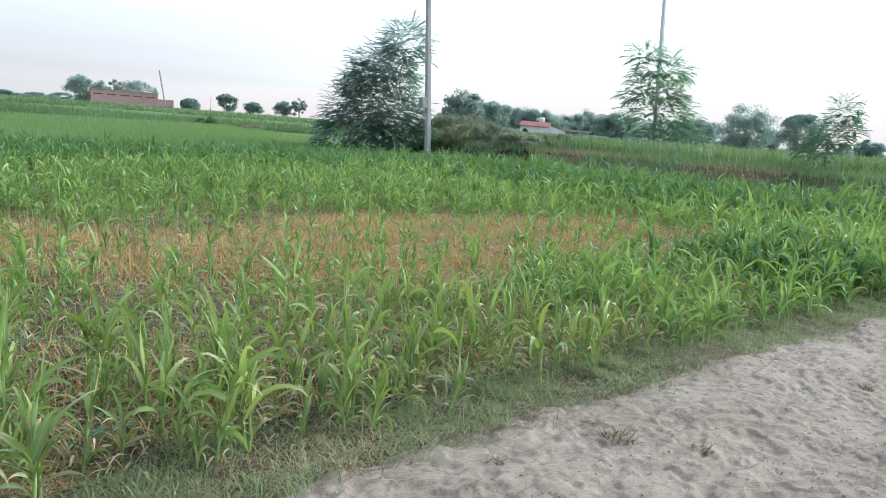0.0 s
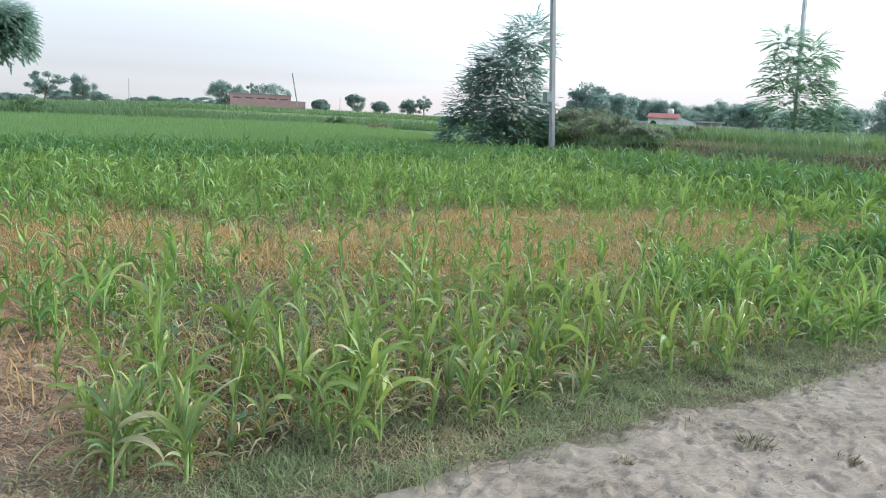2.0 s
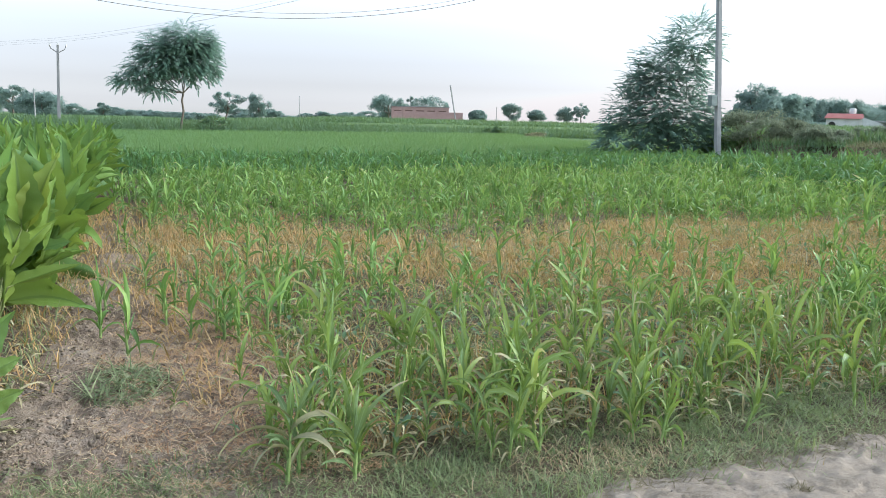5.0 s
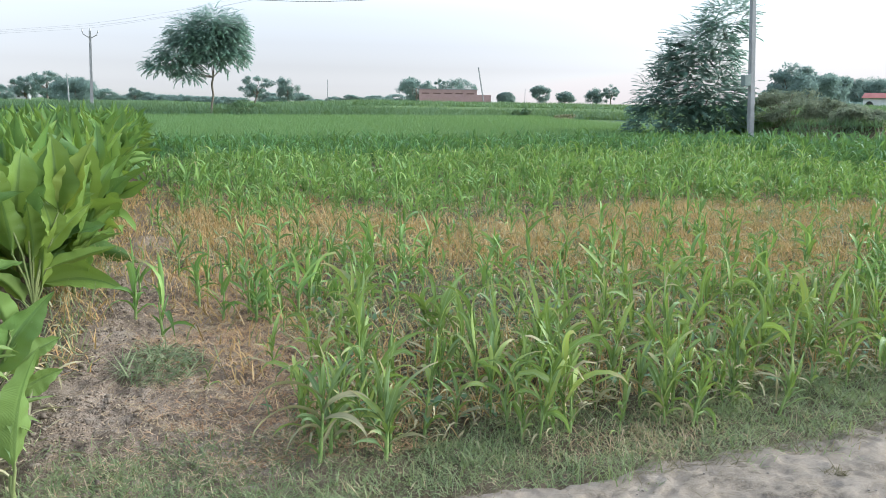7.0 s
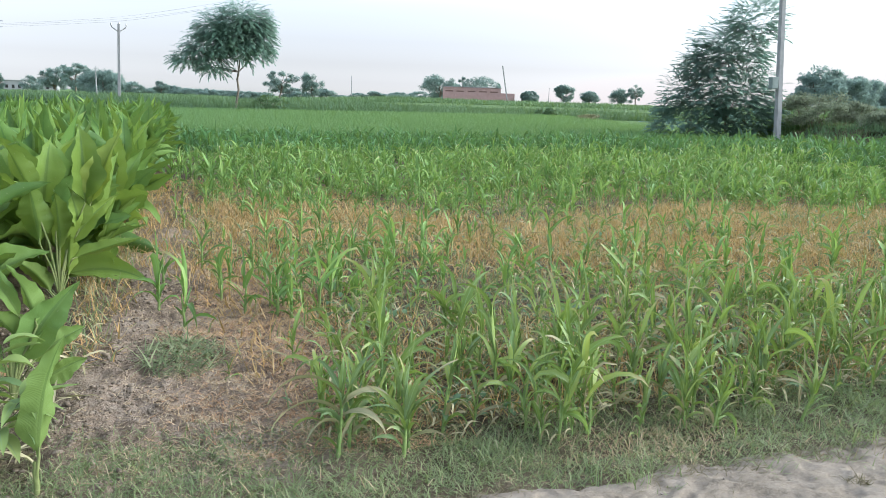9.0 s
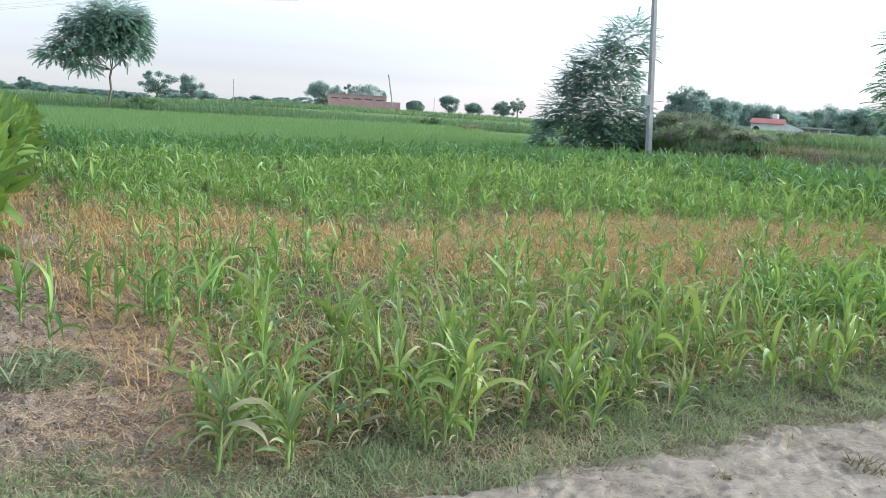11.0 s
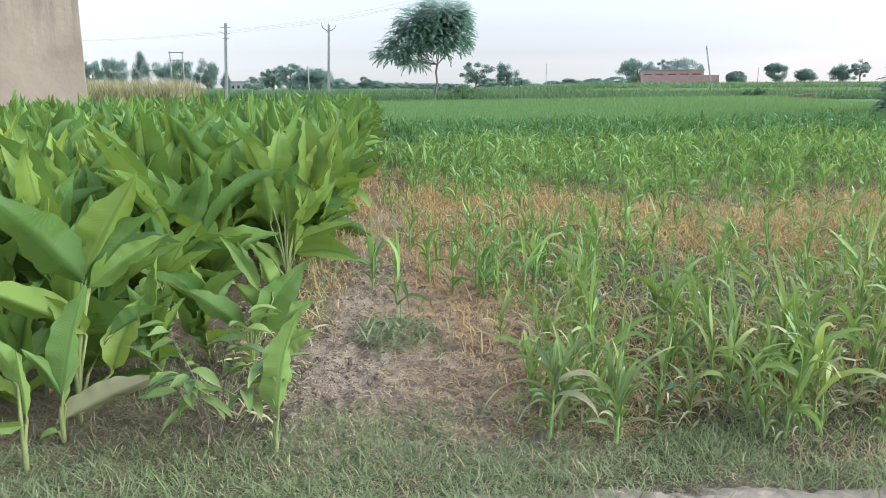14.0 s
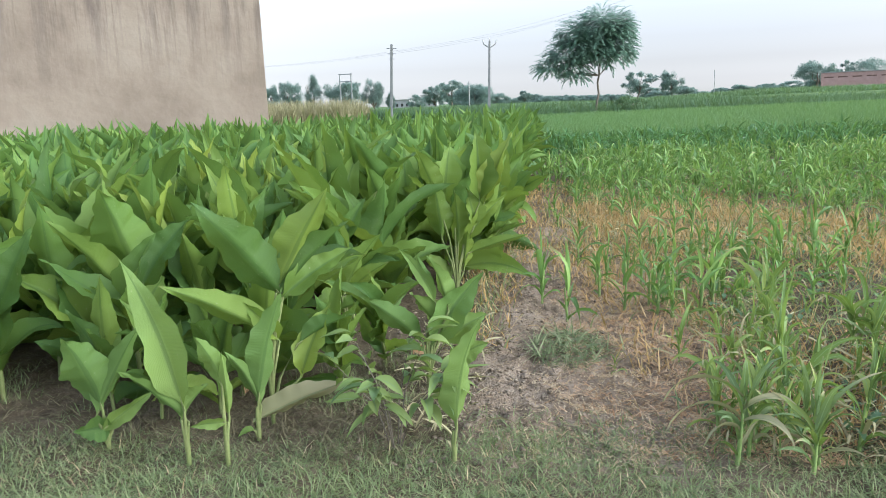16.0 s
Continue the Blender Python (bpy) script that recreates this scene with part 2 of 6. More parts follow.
# paleness of backlit, hazy foliage is put into this leaf colour
M_TREE_BACKLIT = leaf_mat("young_tree_leaf", (0.17, 0.25, 0.185), (0.225, 0.32, 0.225), (0.28, 0.385, 0.26), None, True, None, 0.6, 0.62, lit=(0.45, 0.62, 0.38), spec=0.06)
M_STRAW = leaf_mat("straw", (0.31, 0.2, 0.105), (0.45, 0.315, 0.185), (0.57, 0.445, 0.29), None, True, None, 0.8, 0.1)


# ---- mesh building ----
def mesh_from(name, verts, quads, uvs=None, mat=None, smooth=True):
    """A mesh from arrays: verts (n, 3), quads (m, 4), uvs one per vertex."""
    me = bpy.data.meshes.new(name)
    v = np.ascontiguousarray(verts, dtype=np.float32).reshape(-1, 3)
    q = np.ascontiguousarray(quads, dtype=np.int32).reshape(-1, 4)
    me.vertices.add(len(v))
    me.vertices.foreach_set("co", v.ravel())
    me.loops.add(q.size)
    me.loops.foreach_set("vertex_index", q.ravel())
    me.polygons.add(len(q))
    me.polygons.foreach_set("loop_start", np.arange(0, q.size, 4, dtype=np.int32))
    if uvs is not None:
        layer = me.uv_layers.new(name="UVMap")
        layer.data.foreach_set("uv", np.ascontiguousarray(uvs, dtype=np.float32).reshape(-1, 2)[q.ravel()].ravel())
    me.update(calc_edges=True)
    if smooth:
        me.polygons.foreach_set("use_smooth", np.ones(len(q), dtype=bool))
    if mat:
        me.materials.append(mat)
    me.validate()
    return me


def maize_profile(s):
    return np.clip(0.55 + 2.2 * s, 0, 1) * np.clip((1.01 - s) * 1.9, 0, 1) ** 0.8


def lance_profile(s):
    """A petiole, then a broad blade that narrows to a point."""
    x = np.clip((s - 0.07) / 0.93, 0, 1)
    return np.maximum(0.07 * (s < 0.98), x ** 0.55 * (1 - x) ** 1.2 / 0.332)


def strips(base, az, length, width, rise, bend, nseg, profile, fold=0.0, twist=None, power=1.3, wave=0.0, roll=0.0, cols=3, keel=1.25):
    """Many curved leaves at once. All arguments but nseg, profile and power are arrays of one value per leaf (or one number).
    rise: elevation at the base in radians; bend: by how much it falls to the tip."""
    base = np.asarray(base, float).reshape(-1, 3)
    N = len(base)
    az, length, width, rise, bend, fold = (np.broadcast_to(np.asarray(a, float), (N,)) for a in (az, length, width, rise, bend, fold))
    twist = np.zeros(N) if twist is None else np.broadcast_to(np.asarray(twist, float), (N,))
    s = np.linspace(0, 1, nseg + 1)
    el = rise[:, None] - bend[:, None] * s[None] ** np.broadcast_to(np.asarray(power, float), (N,))[:, None]
    mid_el = (el[:, 1:] + el[:, :-1]) / 2
    step = (length / nseg)[:, None]
    r = np.concatenate([np.zeros((N, 1)), np.cumsum(np.cos(mid_el) * step, 1)], 1)
    z = np.concatenate([np.zeros((N, 1)), np.cumsum(np.sin(mid_el) * step, 1)], 1)
    d = np.stack([np.cos(az), np.sin(az), np.zeros(N)], 1)
    side0 = np.stack([-np.sin(az), np.cos(az), np.zeros(N)], 1)
    up = np.array([0, 0, 1.0])
    centre = base[:, None] + r[..., None] * d[:, None] + z[..., None] * up
    tang = np.cos(el)[..., None] * d[:, None] + np.sin(el)[..., None] * up
    norm = -np.sin(el)[..., None] * d[:, None] + np.cos(el)[..., None] * up
    ta = np.broadcast_to(np.asarray(roll, float), (N,))[:, None] + twist[:, None] * s[None]
    side = np.cos(ta)[..., None] * side0[:, None] + np.sin(ta)[..., None] * norm
    norm2 = np.cross(tang, side)
    w = width[:, None] * profile(s)[None] / 2
    u = np.linspace(-1, 1, cols)
    ph = az[:, None, None] * 7 + (u > 0) * 2.1
    rip = wave * width[:, None, None] * (np.sin(s[None, :, None] * 10 + ph) + 0.5 * np.sin(s[None, :, None] * 41 + 1.9 * ph)) * np.abs(u) ** 1.5
    rip = rip * (w > 0.02 * width[:, None])[..., None]
    cup = (w * fold[:, None] * (1.25 - 0.75 * s[None]))[..., None] * np.abs(u) ** keel
    sway = 1 + 1.3 * wave * (np.sin(s[None, :, None] * 13 + 1.3 * ph) + 0.6 * np.sin(s[None, :, None] * 31 + 2.3 * ph))
    verts = centre[:, :, None] + side[:, :, None] * (w[..., None] * u * sway)[..., None] + norm2[:, :, None] * (cup + rip)[..., None]
    verts = verts.reshape(-1, 3)
    k = np.arange(N)[:, None, None] * ((nseg + 1) * cols) + np.arange(nseg)[None, :, None] * cols + np.arange(cols - 1)[None, None]
    quads = np.stack([k, k + 1, k + cols + 1, k + cols], -1).reshape(-1, 4)
    uv = np.zeros((N, nseg + 1, cols, 2))
    uv[..., 0] = (u + 1) / 2
    uv[..., 1] = s[None, :, None]
    return verts, quads, uv.reshape(-1, 2)


def blades(base, az, length, width, rise, bend, nseg=2):
    """Many thin grass blades: two edges only."""
    base = np.asarray(base, float).reshape(-1, 3)
    N = len(base)
    az, length, width, rise, bend = (np.broadcast_to(np.asarray(a, float), (N,)) for a in (az, length, width, rise, bend))
    s = np.linspace(0, 1, nseg + 1)
    el = rise[:, None] - bend[:, None] * s[None]
    mid_el = (el[:, 1:] + el[:, :-1]) / 2
    step = (length / nseg)[:, None]
    r = np.concatenate([np.zeros((N, 1)), np.cumsum(np.cos(mid_el) * step, 1)], 1)
    z = np.concatenate([np.zeros((N, 1)), np.cumsum(np.sin(mid_el) * step, 1)], 1)
    centre = base[:, None] + np.stack([r * np.cos(az)[:, None], r * np.sin(az)[:, None], z], -1)
    turn = az + rng.uniform(0.6, 2.5, N)
    side = np.stack([np.cos(turn), np.sin(turn), np.zeros(N)], 1)
    w = width[:, None] * np.maximum(1 - s[None] ** 1.5, 0.08) / 2
    verts = np.stack([centre + side[:, None] * w[..., None], centre - side[:, None] * w[..., None]], 2).reshape(-1, 3)
    k = np.arange(N)[:, None] * ((nseg + 1) * 2) + np.arange(nseg)[None] * 2
    quads = np.stack([k, k + 1, k + 3, k + 2], -1).reshape(-1, 4)
    uv = np.zeros((N, nseg + 1, 2, 2))
    uv[..., 0] = np.array([0, 1.0])
    uv[..., 1] = s[None, :, None]
    return verts, quads, uv.reshape(-1, 2)


def joined(pieces):
    vs, qs, us, off = [], [], [], 0
    for v, q, u in pieces:
        vs.append(v), qs.append(q + off), us.append(u)
        off += len(v)
    return np.concatenate(vs), np.concatenate(qs), np.concatenate(us)


def tube_arrays(points, radii, sides=8):
    """A tapered tube along points, as arrays."""
    p = np.asarray(points, float)
    n = len(p)
    t = np.gradient(p, axis=0)
    t /= np.linalg.norm(t, axis=1, keepdims=True) + 1e-9
    ref = np.where(np.abs(t[:, 2:3]) > 0.9, np.array([[1.0, 0, 0]]), np.array([[0, 0, 1.0]]))
    a = np.cross(t, ref)
    a /= np.linalg.norm(a, axis=1, keepdims=True) + 1e-9
    b = np.cross(t, a)
    ang = np.linspace(0, 2 * np.pi, sides, endpoint=False)
    r = np.broadcast_to(np.asarray(radii, float), (n,))
    v = p[:, None] + r[:, None, None] * (np.cos(ang)[None, :, None] * a[:, None] + np.sin(ang)[None, :, None] * b[:, None])
    i, j = np.meshgrid(np.arange(n - 1), np.arange(sides), indexing="ij")
    jn = (j + 1) % sides
    q = np.stack([i * sides + j, i * sides + jn, (i + 1) * sides + jn, (i + 1) * sides + j], -1).reshape(-1, 4)
    return v.reshape(-1, 3), q, np.zeros((n * sides, 2)) + 0.5


def box_bm(bm, x0, x1, y0, y1, z0, z1, bevel=0.0):
    r = bmesh.ops.create_cube(bm, size=1)
    bmesh.ops.transform(bm, matrix=Matrix.Translation(((x0 + x1) / 2, (y0 + y1) / 2, (z0 + z1) / 2)) @ Matrix.Diagonal((x1 - x0, y1 - y0, z1 - z0, 1)), verts=r["verts"])
    if bevel:
        es = {e for v in r["verts"] for e in v.link_edges}
        bmesh.ops.bevel(bm, geom=list(es), offset=bevel, segments=2, affect="EDGES", profile=0.6)


def part(name, bm, mat, parent, label=""):
    """One mesh object under a thing or a part, from a bmesh or a mesh."""
    if isinstance(bm, bmesh.types.BMesh):
        me = bpy.data.meshes.new(name)
        bm.to_mesh(me)
        bm.free()
        me.materials.append(mat)
    else:
        me = bm
    ob = new(name, me)
    ob.parent = parent
    return tagged(ob, label)


def box_part(name, dims, mat, parent, label="", bevel=0.01):
    bm = bmesh.new()
    box_bm(bm, *dims, bevel=bevel)
    return part(name, bm, mat, parent, label)


def tube_part(name, points, radii, mat, parent, label="", sides=8):
    return part(name, mesh_from(name, *tube_arrays(points, radii, sides), mat), mat, parent, label)


def thing(name, at, label, category, group="", rz=0.0, rx=0.0, ry=0.0):
    ob = new(name)
    ob.empty_display_size = 0.2
    ob.matrix_basis = pose(*at, rx, ry, rz)
    return tagged(ob, label, category, group)


def smooth(x, a, b):
    t = np.clip((np.asarray(x, float) - a) / (b - a), 0, 1)
    return t * t * (3 - 2 * t)


_lat = np.random.default_rng(3).random((64, 64))


def vnoise(x, y):
    """Smooth value noise on a lattice of 1 m, 0 to 1."""
    x, y = np.asarray(x, float), np.asarray(y, float)
    xi, yi = np.floor(x).astype(int), np.floor(y).astype(int)
    fx, fy = x - xi, y - yi
    fx, fy = fx * fx * (3 - 2 * fx), fy * fy * (3 - 2 * fy)
    g = lambda i, j: _lat[i % 64, j % 64]
    return (g(xi, yi) * (1 - fx) + g(xi + 1, yi) * fx) * (1 - fy) + (g(xi, yi + 1) * (1 - fx) + g(xi + 1, yi + 1) * fx) * fy


def land(x, y):
    """Height of the ground: level fields, a raised bank beyond the maize, a long low ridge far off."""
    x, y = np.asarray(x, float), np.asarray(y, float)
    d = np.hypot(x, y)
    az = np.degrees(np.arctan2(-x, y))
    z = 0.25 * smooth(y, 26, 60)
    east = smooth(x + 1.5 * (vnoise(x * 0.3, y * 0.3) - 0.5), 22.6, 24.4) * (0.95 + 0.12 * smooth(d, 36, 60) + 0.5 * smooth(d, 80, 200)) * smooth(-az, 36, 43)
    ridge = 1.2 * smooth(d, 100, 190) * smooth(-az, 4, 16) * (1 - smooth(-az, 36, 46))
    return np.maximum(z, 0) + east + ridge


def bare_amount(x, y):
    """1 on the trodden bare corner between the two crops."""
    edge = 0.5 * (vnoise(x * 2.3, y * 2.3) - 0.5)
    lane = smooth(x, -0.75, -0.35) * (1 - smooth(x + edge, 0.55, 0.95)) * smooth(y, 2.7, 3.1) * (1 - smooth(y + edge, 6.2, 7.5))
    path = 0.8 * smooth(x, -0.85, -0.55) * (1 - smooth(x + edge, -0.15, 0.15)) * smooth(y, 5.5, 6.5) * (1 - smooth(y, 10, 13))
    lane = np.maximum(lane, path)
    under = 0.1 * (1 - smooth(x, -0.9, -0.5)) * smooth(y, 2.7, 3.1) * (1 - smooth(y, 3.6, 4.6))
    return np.maximum(lane, under)


def fine_land(x, y):
    """Clods and hollows of the worked soil on top of the land."""
    z = land(x, y)
    near = (1 - smooth(np.hypot(x, y - 5), 14, 24)) * smooth(y, 2.2, 3.0)
    return z + near * (0.05 * (vnoise(x * 1.7, y * 1.7) - 0.5) + 0.035 * (vnoise(x * 6, y * 6) - 0.5) + 0.02 * (vnoise(x * 19, y * 19) - 0.5) + bare_amount(x, y) * (0.035 * (vnoise(x * 9, y * 9) - 0.5) + 0.03 * (vnoise(x * 24 + 5, y * 24) - 0.5) + 0.014 * smooth(vnoise(x * 30 + 5, y * 30), 0.4, 0.8))) - 0.10 * (1 - smooth(y, 2.1, 2.65))


ROAD_EDGE = 2.60


def grid_mesh(name, xs, ys, zfun, mat):
    X, Y = np.meshgrid(xs, ys, indexing="ij")
    Z = zfun(X, Y)
    nx, ny = len(xs), len(ys)
    i, j = np.meshgrid(np.arange(nx - 1), np.arange(ny - 1), indexing="ij")
    q = np.stack([i * ny + j, (i + 1) * ny + j, (i + 1) * ny + j + 1, i * ny + j + 1], -1)
    return mesh_from(name, np.stack([X, Y, Z], -1), q, None, mat)


def graded(lo, hi, step, far, grow=1.25):
    out = list(np.arange(lo, hi, step))
    s, x = step, hi
    while x < far:
        out.append(x)
        s *= grow
        x += s
    out.append(far)
    s, x = step, lo
    while x > -far:
        s *= grow
        x -= s
        out.insert(0, max(x, -far))
    return np.array(out)


# ---- ground ----
def soil_material():
    m, n, l, b, out = material("soil")
    pos = world_pos(n)
    sep = n.new("ShaderNodeSeparateXYZ")
    l.new(pos, sep.inputs[0])
    big = noise_tex(n, l, 0.9, 5, 0.65, pos)
    small = noise_tex(n, l, 14, 5, 0.7, pos)
    tiny = noise_tex(n, l, 90, 3, 0.6, pos)
    f = calc(n, l, "ADD", calc(n, l, "MULTIPLY", big, 0.45), calc(n, l, "ADD", calc(n, l, "MULTIPLY", small, 0.35), calc(n, l, "MULTIPLY", tiny, 0.2)))
    soil = ramp(n, l, f, [(0.34, (0.055, 0.04, 0.025)), (0.5, (0.125, 0.094, 0.06)), (0.66, (0.25, 0.195, 0.132))])
    bare = ramp(n, l, f, [(0.38, (0.105, 0.077, 0.055)), (0.5, (0.28, 0.205, 0.146)), (0.62, (0.43, 0.34, 0.258))])
    at = n.new("ShaderNodeAttribute")
    at.attribute_name = "bare"
    col = mixc(n, l, at.outputs["Fac"], soil, bare)
    far = ramp(n, l, noise_tex(n, l, 0.05, 5, 0.6, pos), [(0.35, (0.07, 0.13, 0.04)), (0.65, (0.15, 0.2, 0.07))])
    at2 = n.new("ShaderNodeAttribute")
    at2.attribute_name = "green"
    col = mixc(n, l, at2.outputs["Fac"], col, far)
    l.new(col, b.inputs["Base Color"])
    b.inputs["Roughness"].default_value = 0.95
    b.inputs["Specular IOR Level"].default_value = 0.15
    bump(n, l, b, calc(n, l, "ADD", small, calc(n, l, "MULTIPLY", tiny, 0.5)), 1.0, 0.035)
    return m


def build_ground():
    xs = graded(-4.0, 9.0, 0.05, 2600.0, 1.15)
    ys = graded(2.2, 9.0, 0.05, 2600.0, 1.15)
    xs = np.unique(np.round(np.concatenate([xs[(xs < -2.5) | (xs > 1.6)], np.arange(-2.5, 1.6, 0.02)]), 4))
    ys = np.unique(np.round(np.concatenate([ys[(ys < 2.6) | (ys > 6.5)], np.arange(2.6, 6.5, 0.025)]), 4))
    me = grid_mesh("ground", xs, ys, fine_land, soil_material())
    co = np.empty(len(me.vertices) * 3, dtype=np.float32)
    me.vertices.foreach_get("co", co)
    co = co.reshape(-1, 3)
    a = me.attributes.new("bare", "FLOAT", "POINT")
    a.data.foreach_set("value", bare_amount(co[:, 0], co[:, 1]).astype(np.float32))
    g = me.attributes.new("green", "FLOAT", "POINT")
    d = np.hypot(co[:, 0], co[:, 1])
    g.data.foreach_set("value", (smooth(d, 24, 40) * (1 - smooth(co[:, 0], 21.0, 22.0) * (1 - smooth(co[:, 0], 25.0, 26.0)) * smooth(32 - co[:, 1], 0, 3))).astype(np.float32))
    tagged(new("ground", me), "brown field soil with clods and dry litter, reaching the horizon", "ground", kind="structure")


def road_height(x, y):
    edge = ROAD_EDGE + 0.12 * (vnoise(x * 1.3, 3.7) - 0.5) + 0.1 * (vnoise(x * 4.1, 9.1) - 0.5)
    rut = -0.035 * np.exp(-((y - 1.35 - 0.1 * np.sin(x * 0.4)) / 0.22) ** 2) - 0.03 * np.exp(-((y + 0.1) / 0.25) ** 2)
    wx, wy = x + 0.25 * vnoise(x * 2.0, y * 2.0), y + 0.25 * vnoise(x * 2.0 + 7, y * 2.0)
    rough = 0.02 * (vnoise(x * 0.7, y * 1.1) - 0.5) + 0.006 * (vnoise(wx * 2.6, wy * 7.0) - 0.5) + 0.007 * (vnoise(wx * 7.0 + 3, wy * 13) - 0.5) + 0.010 * (vnoise(wx * 15, wy * 25) - 0.5) + 0.008 * (vnoise(x * 31, y * 42) - 0.5)
    worn = smooth(vnoise(x * 1.1 + 2, y * 1.3), 0.25, 0.65)
    scarp = 0.012 * smooth(vnoise(wx * 2.2 + 3, wy * 8.5 + 8), 0.485, 0.52) * worn + 0.010 * smooth(vnoise(wx * 5.0 + 4, wy * 15), 0.48, 0.52) * (1.2 - worn) + 0.008 * smooth(vnoise(wx * 11 + 7, wy * 24), 0.47, 0.53)
    prints = -0.007 * smooth(vnoise(wx * 5.0 + 9, wy * 9.5 + 4), 0.66, 0.74) - 0.008 * smooth(vnoise(wx * 13 + 2, wy * 21 + 4), 0.66, 0.76)
    return 0.02 + 0.6 * rut + prints + rough + scarp - 0.2 * smooth(y, edge - 0.1, edge + 0.35)


def build_road():
    m, n, l, b, out = material("sandy_dirt")
    pos = world_pos(n)
    big, small, tiny = noise_tex(n, l, 1.1, 5, 0.65, pos), noise_tex(n, l, 11, 5, 0.65, pos), noise_tex(n, l, 70, 4, 0.7, pos)
    f = calc(n, l, "ADD", calc(n, l, "MULTIPLY", big, 0.45), calc(n, l, "ADD", calc(n, l, "MULTIPLY", small, 0.35), calc(n, l, "MULTIPLY", tiny, 0.2)))
    l.new(ramp(n, l, f, [(0.38, (0.12, 0.095, 0.072)), (0.455, (0.25, 0.2, 0.15)), (0.54, (0.3, 0.243, 0.188)), (0.64, (0.36, 0.3, 0.24))]), b.inputs["Base Color"])
    b.inputs["Roughness"].default_value = 0.95
    b.inputs["Specular IOR Level"].default_value = 0.15
    mp = n.new("ShaderNodeMapping")
    mp.inputs["Scale"].default_value = (1.0, 2.4, 1.0)
    l.new(pos, mp.inputs[0])
    scuff = noise_tex(n, l, 8.0, 6, 0.72, mp.outputs[0], 0.6)
    ridged = calc(n, l, "ABSOLUTE", calc(n, l, "SUBTRACT", noise_tex(n, l, 5.0, 5, 0.65, mp.outputs[0], 1.2), 0.5))
    relief = calc(n, l, "ADD", calc(n, l, "MULTIPLY", scuff, 1.3), calc(n, l, "MULTIPLY", ridged, 1.6))
    bump(n, l, b, calc(n, l, "ADD", relief, calc(n, l, "MULTIPLY", tiny, 0.35)), 0.7, 0.016)
    xs = np.concatenate([np.arange(-60, -20, 0.5), np.arange(-20, -4, 0.12), np.arange(-4, 0.4, 0.03), np.arange(0.4, 6.0, 0.013), np.arange(6.0, 9, 0.024), np.arange(9, 25, 0.1), np.arange(25, 90, 0.5)])
    ys = np.concatenate([np.arange(-4.0, 0.0, 0.05), np.arange(0.0, 1.0, 0.028), np.arange(1.0, 2.8, 0.014), np.arange(2.8, 3.05, 0.024)])
    me = grid_mesh("road", xs, ys, road_height, m)
    tagged(new("road", me), "pale sandy dirt track, rutted and trodden, edged with grass", "dirt road", kind="structure")


build_ground()
build_road()


# ---- maize ----
def maize_leaves(base, h, phi, nseg, rg, count=8, broad=1.0, stiff=0.0):
    """Leaf arrays of maize plants: one tuple of strip arguments per leaf rank."""
    out = []
    N = len(h)
    for i in range(count):
        f = i / (count - 1)
        up = h * (0.05 + 0.55 * f ** 1.1)
        b = base + np.stack([np.zeros(N), np.zeros(N), up], 1)
        az = phi + np.pi * i + rg.normal(0, 0.5, N)
        ln = h * (0.5 + 0.3 * np.sin(np.pi * (0.15 + 0.6 * f))) * rg.uniform(0.4, 1.25, N)
        wd = (0.015 + 0.0145 * np.sin(np.pi * (0.15 + 0.55 * f))) * np.clip(h / 0.42, 0.75, 1.4) * broad * rg.uniform(0.45, 1.4, N)
        rise = np.radians(50 + 30 * f + rg.normal(0, 17, N) * (1 - 0.6 * stiff) + 8 * stiff * f)
        kink = rg.random(N) < 0.45
        bend = (2.4 - 0.9 * f) * np.where(kink, rg.uniform(0.9, 1.9, N), rg.uniform(0.2, 1.5, N)) * (1 - 0.6 * stiff * f)
        power = np.where(kink, rg.uniform(2.2, 4.5, N), rg.uniform(1.1, 2.2, N))
        tw = rg.normal(0, 1.2, N)
        out.append((b, az, ln, wd, rise, bend, nseg, maize_profile, rg.uniform(0.15, 0.8, N), tw, power, 0.08, rg.normal(0, 0.45, N)))
    return out


def dry_band(x, y):
    """1 in the strip of dead weeds where the maize is thin."""
    lo = 5.0 + 1.3 * (vnoise(x * 0.55, y * 0.55) - 0.5) + 1.5 * (1 - smooth(x, 1.5, 4.5)) + 0.03 * x
    hi = 9.3 + 2.4 * (vnoise(x * 0.5 + 9, y * 0.5) - 0.5) + 1.2 * (1 - smooth(x, 1, 5))
    return smooth(y, lo - 0.4, lo + 0.5) * (1 - smooth(y, hi - 0.7, hi + 0.9)) * (1 - smooth(x, 11, 15))


def maize_density(x, y):
    d = np.where(y < 6.0, 21.0 + 14.0 * (1 - smooth(y, 4.2, 5.0)) * smooth(x, 1.2, 2.2), 19.0) + 6.0 * smooth(y, 9, 11) + 4.0 * smooth(y, 16, 19)
    d = d * (1 - 0.72 * dry_band(x, y)) * (0.55 + 0.9 * vnoise(x * 1.1 + 2, y * 1.1))
    corner = (x < 0.42 + 0.32 * vnoise(y * 1.3, 2.0)) & (y < 9.0)
    d = np.where(corner, 2.2 * smooth(y, 4.6, 6.5), d)
    d = d * (1 - 0.6 * ((y > 11) & (x < 0.2)))
    return d * (y > 2.93 - 0.08 * smooth(x, 1.5, 3) + 0.18 * vnoise(x * 1.9, 5.0)) * (x < 22.0 + 0.8 * vnoise(3.0, y * 0.7)) * (y < 25.2 + 0.5 * vnoise(x * 0.7, 3.0))


